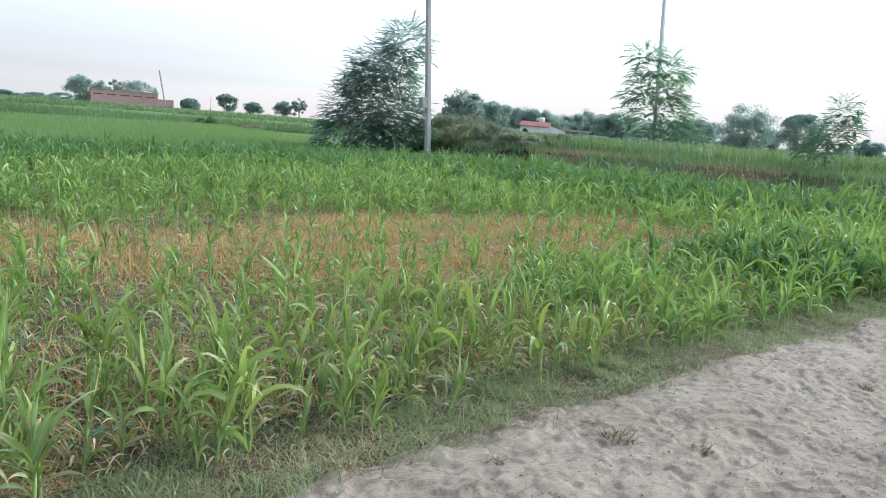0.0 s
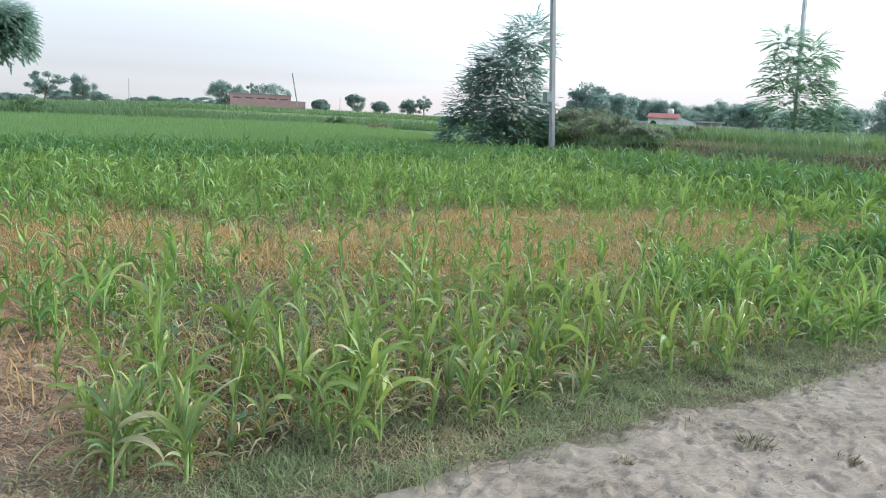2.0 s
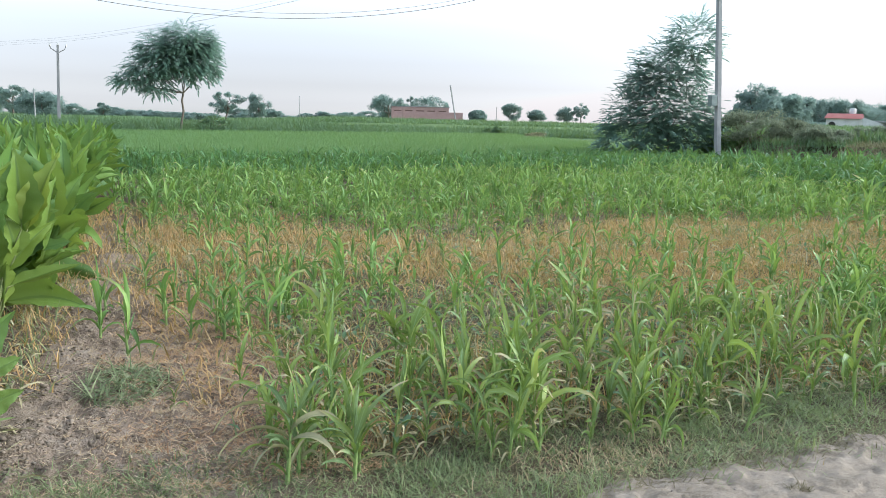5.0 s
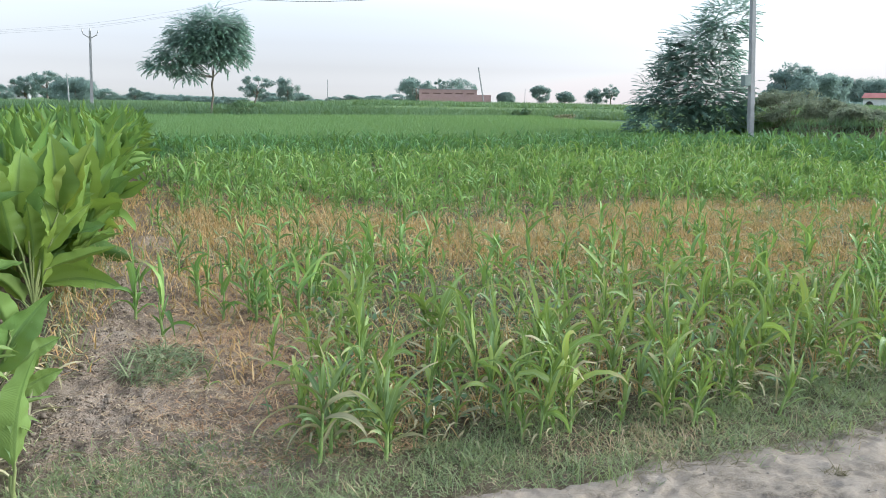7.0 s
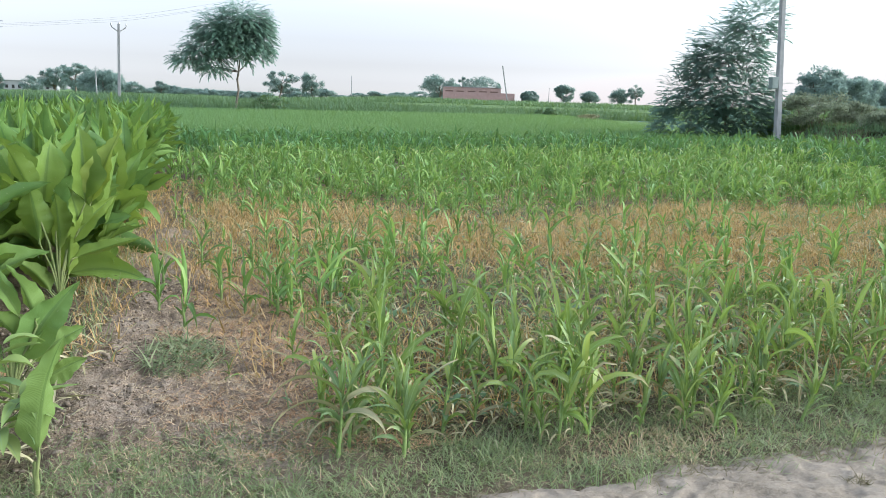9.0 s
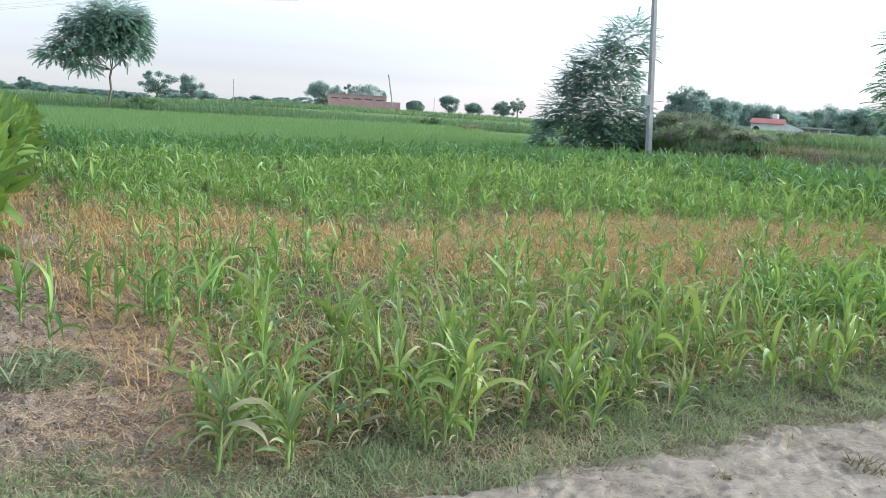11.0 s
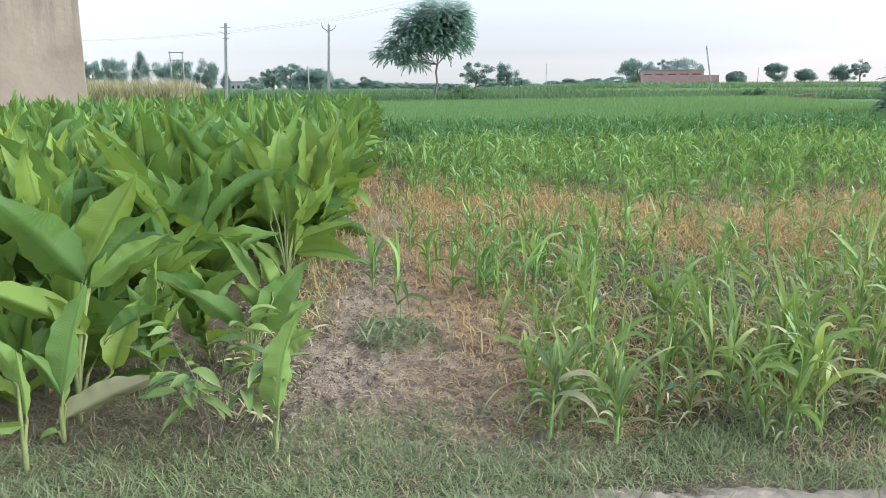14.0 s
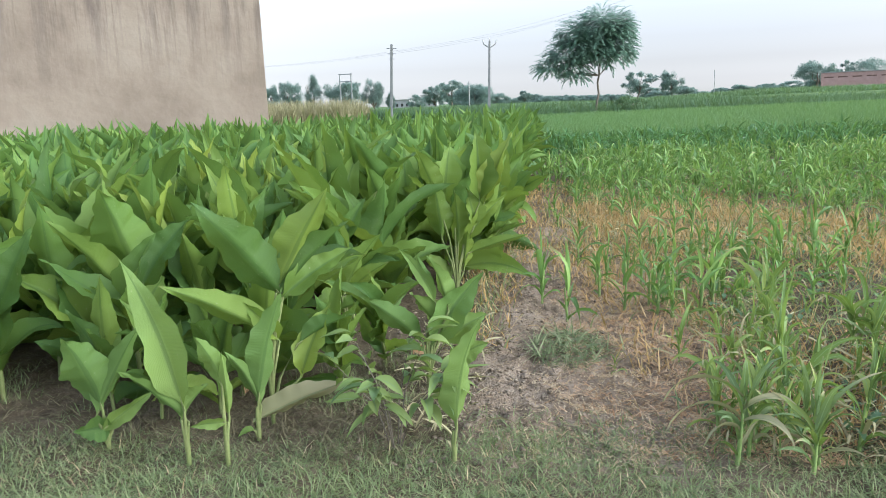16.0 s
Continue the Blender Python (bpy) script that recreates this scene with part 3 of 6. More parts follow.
def maize_height(x, y):
    h = 0.36 - 0.03 * smooth(y, 4.2, 5.5) + 0.02 * smooth(y, 8, 11) + 0.03 * smooth(y, 17, 20)
    h = h + 0.12 * smooth(x, 8, 11) * (1 - smooth(y, 7, 9)) + 0.07 * smooth(x, 8, 19) + 0.16 * smooth(x, 13, 18) * (1 - smooth(y, 17, 22))
    return h


def scatter(x0, x1, y0, y1, dens, top, rg):
    n = int((x1 - x0) * (y1 - y0) * top)
    x, y = rg.uniform(x0, x1, n), rg.uniform(y0, y1, n)
    keep = rg.uniform(0, top, n) < dens(x, y)
    return x[keep], y[keep]


def ground_points(x, y):
    return np.stack([x, y, np.maximum(fine_land(x, y), road_height(x, y) - 4.0 * (y > 2.95))], 1)


def stalk_arrays(base, h, rg, thick=0.009, frac=0.55, sides=5):
    """Slender stalks as three-sided tubes, all in one."""
    N = len(h)
    ang = np.linspace(0, 2 * np.pi, sides, endpoint=False)
    lean = rg.normal(0, 0.05, (N, 2))
    rings = []
    for f, r in ((-0.04, 1.2), (0.5, 1.0), (1.0, 0.5)):
        c = base + np.stack([lean[:, 0] * h * frac * f, lean[:, 1] * h * frac * f, h * frac * f], 1)
        rings.append(c[:, None] + thick * r * np.stack([np.cos(ang), np.sin(ang), np.zeros(sides)], 1)[None])
    v = np.stack(rings, 1).reshape(-1, 3)
    k = np.arange(N)[:, None, None] * (3 * sides) + np.arange(2)[None, :, None] * sides
    j = np.arange(sides)[None, None]
    q = np.stack([k + j, k + (j + 1) % sides, k + sides + (j + 1) % sides, k + sides + j], -1).reshape(-1, 4)
    return v, q, np.full((len(v), 2), 0.3)


def build_maize():
    rg = np.random.default_rng(11)
    x, y = scatter(-0.35, 23.0, 2.8, 25.8, maize_density, 42, rg)
    h = maize_height(x, y) * np.clip(rg.normal(0.9, 0.24, len(x)), 0.4, 1.35) * np.where(rg.random(len(x)) < 0.1, 1.35, 1.0)
    h = np.minimum(h, 1.5 * maize_height(x, y))
    # plants that stand by themselves at the corner and on the bare lane
    x = np.concatenate([[0.60, 0.66, 0.88, 0.92, 0.70, 0.55, 0.62, 1.6, -0.03, 0.36, 0.58, 0.30, 0.2, 0.1, 0.5], x])
    y = np.concatenate([[3.06, 3.14, 3.03, 3.10, 3.22, 4.2, 3.55, 3.0, 5.2, 5.32, 5.28, 6.2, 4.1, 6.9, 6.6], y])
    h = np.concatenate([[0.46, 0.42, 0.44, 0.36, 0.42, 0.30, 0.26, 0.4, 0.46, 0.42, 0.44, 0.36, 0.13, 0.4, 0.36], h])
    order = np.argsort(np.hypot(x - 2.2, (y - 3.0) * 1.25))
    near, rest = order[:300], order[300:]
    variants = []
    for k in range(14):
        hv = np.array([0.5])
        rk = np.random.default_rng(100 + k)
        leaves = [mesh_from("leaf", *strips(*a), M_DRY_LEAF if i < 2 and (k + i) % 2 == 0 or i == 2 and k % 5 == 0 else M_MAIZE) for i, a in enumerate(maize_leaves(np.zeros((1, 3)), hv, rk.uniform(0, 6, 1), 7, rk, int(rk.integers(7, 11)), 0.85))]
        sv = stalk_arrays(np.zeros((1, 3)), hv, rk, 0.008, 0.46, 7)
        variants.append((mesh_from("stalk", *sv, M_STALK), leaves))
    for k in range(3):
        rk = np.random.default_rng(140 + k)
        gone = [mesh_from("leaf", *strips(*a), M_DRY_LEAF) for a in maize_leaves(np.zeros((1, 3)), np.array([0.5]), rk.uniform(0, 6, 1), 7, rk, 7, 0.42)]
        variants.append((mesh_from("stalk", *stalk_arrays(np.zeros((1, 3)), np.array([0.5]), rk, 0.007, 0.46, 7), M_CANE), gone))
    for k in range(4):
        rk = np.random.default_rng(160 + k)
        dull = [mesh_from("leaf", *strips(*a), M_PALE_LEAF if i == 1 else M_MAIZE_DULL if (i + k) % 3 else M_MAIZE) for i, a in enumerate(maize_leaves(np.zeros((1, 3)), np.array([0.5]), rk.uniform(0, 6, 1), 9, rk, 10, 0.85, 1.0))]
        variants.append((mesh_from("stalk", *stalk_arrays(np.zeros((1, 3)), np.array([0.5]), rk, 0.01, 0.46, 7), M_STALK), dull))
    for i in near:
        v = 17 + i % 4 if i < 5 or rg.random() < 0.15 else int(rg.integers(14, 17)) if i > 14 and rg.random() < 0.06 else int(rg.integers(0, 14))
        stalk, leaves = variants[v]
        s = h[i] / 0.5
        tall = "tall" if h[i] > 0.58 else "short" if h[i] < 0.44 else "knee-high"
        root = thing("maize_plant", (x[i], y[i], float(fine_land(x[i], y[i]))), f"{tall} withered straw-brown maize plant among green ones" if 13 < v < 17 else f"{tall} dull green maize plant with stiff upright leaves" if v > 16 else f"{tall} young green maize plant with arching leaves in dry soil", "maize plant", "maize plants at the field edge", float(rg.uniform(0, 360)), float(rg.normal(0, 6)), float(rg.normal(0, 6)))
        root.matrix_basis = root.matrix_basis @ Matrix.Diagonal((s * 0.95, s * 0.95, s, 1))
        for me in (stalk, *leaves):
            o = new(me.name.split(".")[0], me)
            o.parent = root
        if i == 0:
            turn = -root.matrix_basis.to_euler().z
            for lz, az, ln in ((0.2, 3.35, 0.42), (0.3, 3.05, 0.42), (0.14, 3.9, 0.34), (0.18, 5.6, 0.3), (0.24, 0.2, 0.36)):
                v = strips([(0, 0, lz)], az + turn, ln, 0.036, 0.75, 2.0, 9, maize_profile, 0.5, 0.5, 1.2, 0.06, 0.3)
                part("leaf", mesh_from("leaf", *v, M_PALE_LEAF), M_PALE_LEAF, root, "pale wilted drooping leaf")
    x, y, h = x[rest], y[rest], h[rest]
    base = ground_points(x, y)
    phi = rg.uniform(0, 6.3, len(x))
    close = np.hypot(x, y) < 13
    pieces = []
    back = (y > 18.0 + 2.0 * vnoise(x * 0.5, y * 0.5)) | (x > 13 + 3 * vnoise(x * 0.4, y * 0.4)) | ((x > 7.6 + vnoise(x, y)) & (y < 5.6) & (x < 10.5))
    for sel, nseg, cnt in ((close, 6, 8), (~close & ~back, 5, 8)):
        for a in maize_leaves(base[sel], h[sel], phi[sel], nseg, rg, cnt, 1.0 if nseg == 6 else 1.2):
            pieces.append(strips(*a))
    lush = [strips(*a) for a in maize_leaves(base[back], h[back] * 1.02, phi[back], 5, rg, 8, 1.45)]
    tagged(new("lush_maize", mesh_from("lush_maize", *joined(lush), M_MAIZE_LUSH_SHADED)), "taller darker green maize at the back of the field", "maize", kind="stuff")
    tagged(new("maize_field", mesh_from("maize_field", *joined(pieces), M_MAIZE_ALL)), "dense field of young green maize, taller towards the back", "maize", kind="stuff")
    tagged(new("maize_field_stalks", mesh_from("maize_field_stalks", *stalk_arrays(base, h, rg), M_STALK)), "pale green stalks of the maize field", "maize", kind="stuff")


# ---- turmeric ----
def turmeric_leaves(base, h, phi, nseg, rg, count=8, cols=3):
    out = []
    N = len(h)
    for i in range(count):
        f = i / (count - 1)
        b = base + np.stack([np.zeros(N), np.zeros(N), h * (0.08 + 0.42 * f)], 1)
        az = phi + np.pi * i + rg.normal(0, 0.75, N)
        ln = h * (0.52 + 0.16 * f) * rg.uniform(0.75, 1.2, N)
        wd = h * 0.2 * rg.uniform(0.75, 1.2, N)
        rise = np.radians(46 + 29 * f ** 1.3 + rg.normal(0, 14, N))
        bend = (1.3 - 0.7 * f) * rg.uniform(-0.1, 1.6, N)
        out.append((b, az, ln, wd, rise, bend, nseg, lance_profile, rg.uniform(0.5, 1.5, N), rg.normal(0, 0.8, N), rg.uniform(1.2, 2.6, N), 0.08, rg.normal(0, 0.6, N), cols, 1.0))
    return out


def shoot(px, py, leaves, label, leaf=None):
    """A turmeric plant of few leaves: each (dx, dy, z, azimuth, rise, length, width, bend, roll)."""
    root = thing("turmeric_plant", (px, py, float(fine_land(px, py))), label, "turmeric plant", "turmeric plants at the field corner")
    top = 0.7 * max(a[2] for a in leaves)
    tube_part("stem", [(0, 0, -0.03), (0.004, 0, top * 0.3), (0, 0.004, top * 0.6), (0.002, 0, top * 0.95)], [0.011, 0.011, 0.010, 0.005], M_PSEUDOSTEM, root)
    for i, (dx, dy, z, az, rise, length, width, bend, roll) in enumerate(leaves):
        a, e = math.radians(az), math.radians(rise)
        low = [(dx - 0.13 * length * math.cos(a) * math.cos(e), dy - 0.13 * length * math.sin(a) * math.cos(e), max(z - 0.13 * length * math.sin(e), 0.03))]
        tip = (low[0][0] + 0.1 * length * math.cos(a) * math.cos(e), low[0][1] + 0.1 * length * math.sin(a) * math.cos(e), low[0][2] + 0.1 * length * math.sin(e))
        sheath = [(0, 0, low[0][2] * 0.15), (low[0][0] * 0.35, low[0][1] * 0.35, low[0][2] * 0.6), low[0], tip]
        tube_part("petiole", sheath, [0.009, 0.008, 0.006, 0.0025], M_PSEUDOSTEM, root, "", 6)
        v = strips(low, a, length * 1.17, width * 0.9 - 0.18 * max(width - 0.15, 0), math.radians(rise), bend, 24, lance_profile, 0.7 + 0.9 * ((i * 7) % 5) / 5, 0.45 * (-1) ** i, 1.4, 0.085, roll, 9, 1.0)
        mat = M_PALE_LEAF if "pale" in label and i == 1 else M_TURMERIC_YOUNG if "tall broad" in label and i in (1, 3, 5) else leaf or M_TURMERIC
        part("leaf", mesh_from("leaf", *v, mat), mat, root, "wilted pale leaf" if mat is M_PALE_LEAF else "")


def front_shoots():
    shoot(-2.09, 3.02, [
        (-0.01, -0.01, 0.23, -112, 77, 0.34, 0.25, 0.38, 0.76),
        (-0.01, -0.01, 0.20, 28, 65, 0.41, 0.12, 0.20, -1.12),
        (-0.00, -0.00, 0.10, 47, 32, 0.24, 0.08, 0.23, 1.10),
        (0.01, 0.01, 0.10, -147, 5, 0.14, 0.12, 0.12, -1.18),
    ], "small turmeric plant with spread leaves at the grassy edge", M_TURMERIC_PALE)
    shoot(-1.66, 2.91, [
        (-0.01, -0.00, 0.32, 172, 78, 0.59, 0.18, 0.35, -1.15),
        (-0.01, -0.00, 0.22, -141, 52, 0.32, 0.11, 0.18, 1.07),
        (-0.00, -0.00, 0.22, 28, 59, 0.16, 0.14, 0.44, -1.18),
    ], "turmeric plant with one tall folded leaf at the grassy edge", M_TURMERIC_PALE)
    shoot(-1.49, 2.92, [
        (0.00, 0.00, 0.38, -118, 74, 0.23, 0.10, 0.40, 0.74),
        (-0.00, -0.00, 0.19, -156, 7, 0.14, 0.05, 0.27, -1.18),
        (0.02, 0.01, 0.24, -76, 85, 0.26, 0.06, 0.12, 0.15),
    ], "small turmeric shoot with curled leaves at the grassy edge", M_TURMERIC_PALE)
    shoot(-1.45, 3.17, [
        (0.02, 0.01, 0.24, 8, 79, 0.47, 0.17, 0.20, -0.98),
        (0.03, 0.01, 0.11, 8, 25, 0.42, 0.13, 0.12, -1.10),
        (0.01, 0.01, 0.19, -138, 73, 0.28, 0.09, 0.40, 0.96),
        (-0.02, -0.01, 0.05, -163, -8, 0.07, 0.05, 0.41, 1.15),
    ], "turmeric plant with an upright leaf and a pale drooping one", M_TURMERIC_PALE)
    shoot(-1.46, 3.38, [
        (0.05, 0.02, 0.67, -134, 54, 0.54, 0.26, 0.11, 0.94),
        (0.08, 0.04, 0.69, 5, 63, 0.48, 0.23, 0.10, -0.97),
        (0.10, 0.04, 0.66, 20, 50, 0.42, 0.17, 0.25, -1.15),
        (0.11, 0.05, 0.64, 32, 34, 0.36, 0.14, 0.21, 1.13),
        (0.00, 0.00, 0.46, -142, 38, 0.52, 0.15, 0.21, 1.07),
        (0.15, 0.06, 0.26, 42, 69, 0.33, 0.15, 0.34, 0.96),
        (0.16, 0.07, 0.40, 23, 31, 0.27, 0.10, 0.38, -1.17),
        (0.04, 0.02, 0.43, -167, 57, 0.22, 0.10, 0.21, -1.07),
    ], "tall broad-leaved turmeric plant near the grassy edge")
    shoot(-0.78, 3.87, [
        (-0.05, -0.01, 0.27, -153, 49, 0.37, 0.14, 0.28, 1.04),
        (0.06, 0.01, 0.30, -164, 62, 0.25, 0.16, 0.18, 1.13),
        (0.05, 0.01, 0.27, 32, 59, 0.41, 0.19, 0.43, 0.97),
        (0.11, 0.02, 0.25, 24, 38, 0.24, 0.16, 0.40, 1.10),
        (0.13, 0.03, 0.14, 13, 33, 0.21, 0.12, 0.43, 1.17),
        (0.04, 0.01, 0.48, -170, 69, 0.32, 0.07, 0.43, -1.16),
        (0.03, 0.01, 0.50, -155, 76, 0.23, 0.06, 0.18, 1.01),
        (0.11, 0.02, 0.44, -140, 77, 0.29, 0.10, 0.34, 0.82),
    ], "turmeric plant with fanned leaves at the field corner", M_TURMERIC_PALE)
    shoot(-2.58, 3.82, [
        (-0.02, -0.02, 0.14, -136, 41, 0.35, 0.20, 0.26, 1.10),
        (-0.03, -0.02, 0.29, -165, 77, 0.43, 0.24, 0.32, -0.94),
        (-0.06, -0.04, 0.39, -159, 49, 0.44, 0.24, 0.34, -1.06),
        (0.10, 0.07, 0.54, -135, 59, 0.52, 0.19, 0.23, 1.06),
        (0.18, 0.12, 0.62, -108, 74, 0.51, 0.39, 0.17, 0.71),
        (0.21, 0.14, 0.58, 36, 59, 0.41, 0.24, 0.38, 1.16),
        (0.21, 0.14, 0.25, 36, 24, 0.31, 0.16, 0.35, 1.17),
    ], "broad turmeric plant with large spreading leaves")
    shoot(-1.42, 4.65, [
        (0.00, 0.00, 0.34, 6, 67, 0.43, 0.17, 0.43, -1.06),
        (0.01, 0.00, 0.32, -5, 45, 0.34, 0.13, 0.35, -1.00),
        (-0.01, -0.00, 0.41, -103, 80, 0.39, 0.15, 0.15, 0.40),
        (-0.09, -0.03, 0.20, 8, 25, 0.32, 0.12, 0.40, -1.14),
        (-0.05, -0.01, 0.34, -165, 60, 0.39, 0.15, 0.29, -1.16),
    ], "turmeric plant with narrow leaves beside bare soil")
    shoot(-0.54, 3.00, [
        (0.02, 0.00, 0.20, 1, 87, 0.41, 0.15, 0.44, -1.08),
    ], "single upright turmeric shoot with one tall folded leaf", M_TURMERIC_PALE)
    shoot(-0.85, 5.74, [
        (-0.10, -0.02, 0.50, -110, 85, 0.40, 0.24, 0.38, 0.38),
        (0.02, 0.00, 0.44, -114, 91, 0.37, 0.18, 0.20, 0.43),
        (0.19, 0.03, 0.78, 104, 83, 0.47, 0.25, 0.23, -0.07),
        (0.24, 0.04, 0.76, 10, 70, 0.49, 0.22, 0.12, 1.16),
        (0.10, 0.01, 0.46, 26, 55, 0.44, 0.13, 0.45, 1.02),
        (-0.14, -0.02, 0.80, -152, 72, 0.39, 0.18, 0.18, 0.94),
        (-0.07, -0.01, 0.14, -171, 60, 0.28, 0.14, 0.44, 1.17),
        (0.06, 0.01, 0.24, -60, 83, 0.29, 0.14, 0.40, -0.28),
        (0.14, 0.02, 0.57, -178, 86, 0.26, 0.17, 0.27, -1.10),
        (0.14, 0.02, 0.35, 0, 20, 0.41, 0.10, 0.12, -1.15),
    ], "young yellow-green turmeric clump at the crop corner", M_TURMERIC_YOUNG)


def withered_leaf(px, py, z, az):
    """A curled orange-brown leaf caught between the plants."""
    ob = new("withered_leaf", mesh_from("withered_leaf", *strips([(0, 0, 0)], az, 0.14, 0.06, 0.5, 1.9, 8, lance_profile, 1.1, 1.0, 1.3, 0.09, 0.6, 5), M_RUST))
    ob.matrix_basis = pose(px, py, z)
    tagged(ob, "curled orange-brown withered leaf among turmeric stems", "leaf", "withered leaves")


def build_turmeric():
    rg = np.random.default_rng(21)
    pts = []
    for row in range(60):
        yy = 3.5 + row * 0.38
        for col in range(44):
            xx = -0.66 - 0.16 * (yy < 7.5) - col * 0.33 - 0.16 * (row % 2) + rg.normal(0, 0.07)
            y2 = yy + rg.normal(0, 0.07)
            if xx < -15 or (xx < -8 and y2 > 21.8 + (xx + 8.4) * 0.45) or y2 > 25.2:
                continue
            if y2 < 4.15 - 0.5 * float(smooth(-xx, 1.25, 1.6)) and xx > -3.0 or abs(xx + 1.42) < 0.3 and abs(y2 - 4.5) < 0.35 or abs(xx + 1.0) < 0.4 and abs(y2 - 4.95) < 0.3 or abs(xx + 0.95) < 0.36 and abs(y2 - 5.5) < 0.5:
                continue
            if rg.random() < 0.75 * smooth(xx, -1.7, -1.2) * smooth(y2, 3.7, 3.9) * (1 - smooth(y2, 4.7, 5.1)) + 0.2 * (1 - smooth(y2, 3.9, 4.4)):
                continue
            pts.append((xx, y2))
    pts = np.array(pts)
    h = 1.02 * rg.uniform(0.85, 1.15, len(pts)) * (0.85 + 0.15 * smooth(pts[:, 1], 3.5, 5))
    order = np.argsort(np.hypot(pts[:, 0] + 1.6, pts[:, 1] - 2.5))
    near, rest = order[:150], order[150:]
    variants = []
    for k in range(12):
        rk = np.random.default_rng(300 + k)
        one = np.array([1.0])
        leaves = [mesh_from("leaf", *strips(*a), M_TURMERIC_YOUNG if i >= 8 and k % 3 == 0 else M_TURMERIC) for i, a in enumerate(turmeric_leaves(np.zeros((1, 3)), one, rk.uniform(0, 6, 1), 20, rk, int(rk.integers(8, 12)), 5))]
        stem = mesh_from("stem", *tube_arrays([(0, 0, -0.03), (0.004, 0, 0.15), (0.0, 0.006, 0.32), (0, 0, 0.5)], [0.015, 0.015, 0.013, 0.006], 8), M_PSEUDOSTEM)
        variants.append((stem, leaves))

    def plant(px, py, ph, v, label, skip=0, rz=None):
        stem, leaves = variants[v]
        root = thing("turmeric_plant", (px, py, float(fine_land(px, py))), label, "turmeric plant", "turmeric plants at the field corner", rz=float(rg.uniform(0, 360)) if rz is None else rz, rx=float(rg.normal(0, 7)), ry=float(rg.normal(0, 7)))
        root.matrix_basis = root.matrix_basis @ Matrix.Diagonal((ph, ph, ph, 1))
        for me in (stem, *leaves[skip:]):
            o = new(me.name.split(".")[0], me)
            o.parent = root

    for i in near:
        plant(pts[i, 0], pts[i, 1], h[i], int(rg.integers(0, 12)), "broad-leaved green turmeric plant standing in a dense crop")
    for px, py, ph in ((-1.78, 3.5, 0.62), (-1.22, 3.72, 0.55), (-2.05, 3.42, 0.6), (-1.08, 4.2, 0.6), (-1.62, 3.78, 0.7), (-2.35, 3.5, 0.6)):
        plant(px, py, ph, int(rg.integers(0, 12)), "smaller green turmeric plant filling the edge of the crop")
    front_shoots()
    for px, py, az in ((-0.95, 4.35, 0.4), (-1.75, 3.75, 2.0)):
        withered_leaf(px, py, float(fine_land(px, py)) + 0.02, az)
    # weak side growth and litter below the crop's edge
    gx, gy = rg.uniform(-4.5, -0.6, 34000), rg.uniform(2.95, 4.9, 34000)
    k = rg.random(34000) < (1 - 0.7 * smooth(-gx, 1.9, 2.6)) * (1 - smooth(gy, 4.0, 4.9)) * (0.25 + vnoise(gx * 3, gy * 3))
    N = int(k.sum())
    blade_stuff("edge_litter", "dead grass and straw on soil below the turmeric", "dead grass", gx[k], gy[k], rg.uniform(0.03, 0.13, N), rg.uniform(0.003, 0.006, N), rg.uniform(-0.05, 0.8, N), rg.uniform(0, 1.0, N), M_OLD_LITTER, rg, 2, 0.006)
    gx, gy = rg.uniform(-4.5, -0.7, 9000), rg.uniform(3.1, 4.6, 9000)
    k = rg.random(9000) < smooth(vnoise(gx * 3.3 + 7, gy * 3.3), 0.5, 0.8)
    N = int(k.sum())
    blade_stuff("edge_weeds", "sparse green grass tufts between the turmeric plants", "grass", gx[k], gy[k], rg.uniform(0.04, 0.13, N), rg.uniform(0.003, 0.006, N), rg.uniform(0.4, 1.5, N), rg.uniform(0, 1.4, N), M_GRASS, rg)
    base = ground_points(pts[rest, 0], pts[rest, 1])
    hr, phi = h[rest], rg.uniform(0, 6.3, len(rest))
    close = pts[rest, 1] < 11
    pieces = []
    for sel, nseg in ((close, 8), (~close, 5)):
        for a in turmeric_leaves(base[sel], hr[sel], phi[sel], nseg, rg, 8):
            pieces.append(strips(*a))
    tagged(new("turmeric_field", mesh_from("turmeric_field", *joined(pieces), M_TURMERIC_ALL)), "dense field of tall broad-leaved green turmeric", "turmeric", kind="stuff")
    tagged(new("turmeric_field_stems", mesh_from("turmeric_field_stems", *stalk_arrays(base, hr, rg, 0.018, 0.45), M_PSEUDOSTEM)), "pale stems of the turmeric field", "turmeric", kind="stuff")


# ---- grass, weeds, litter ----
def blade_stuff(name, label, category, x, y, length, width, rise, bend, mat, rg, nseg=2, lift=0.0):
    b = ground_points(x, y)
    b[:, 2] += lift
    N = len(x)
    v = blades(b, rg.uniform(0, 6.3, N), length, width, rise, bend, nseg)
    tagged(new(name, mesh_from(name, *v, mat)), label, category, kind="stuff")


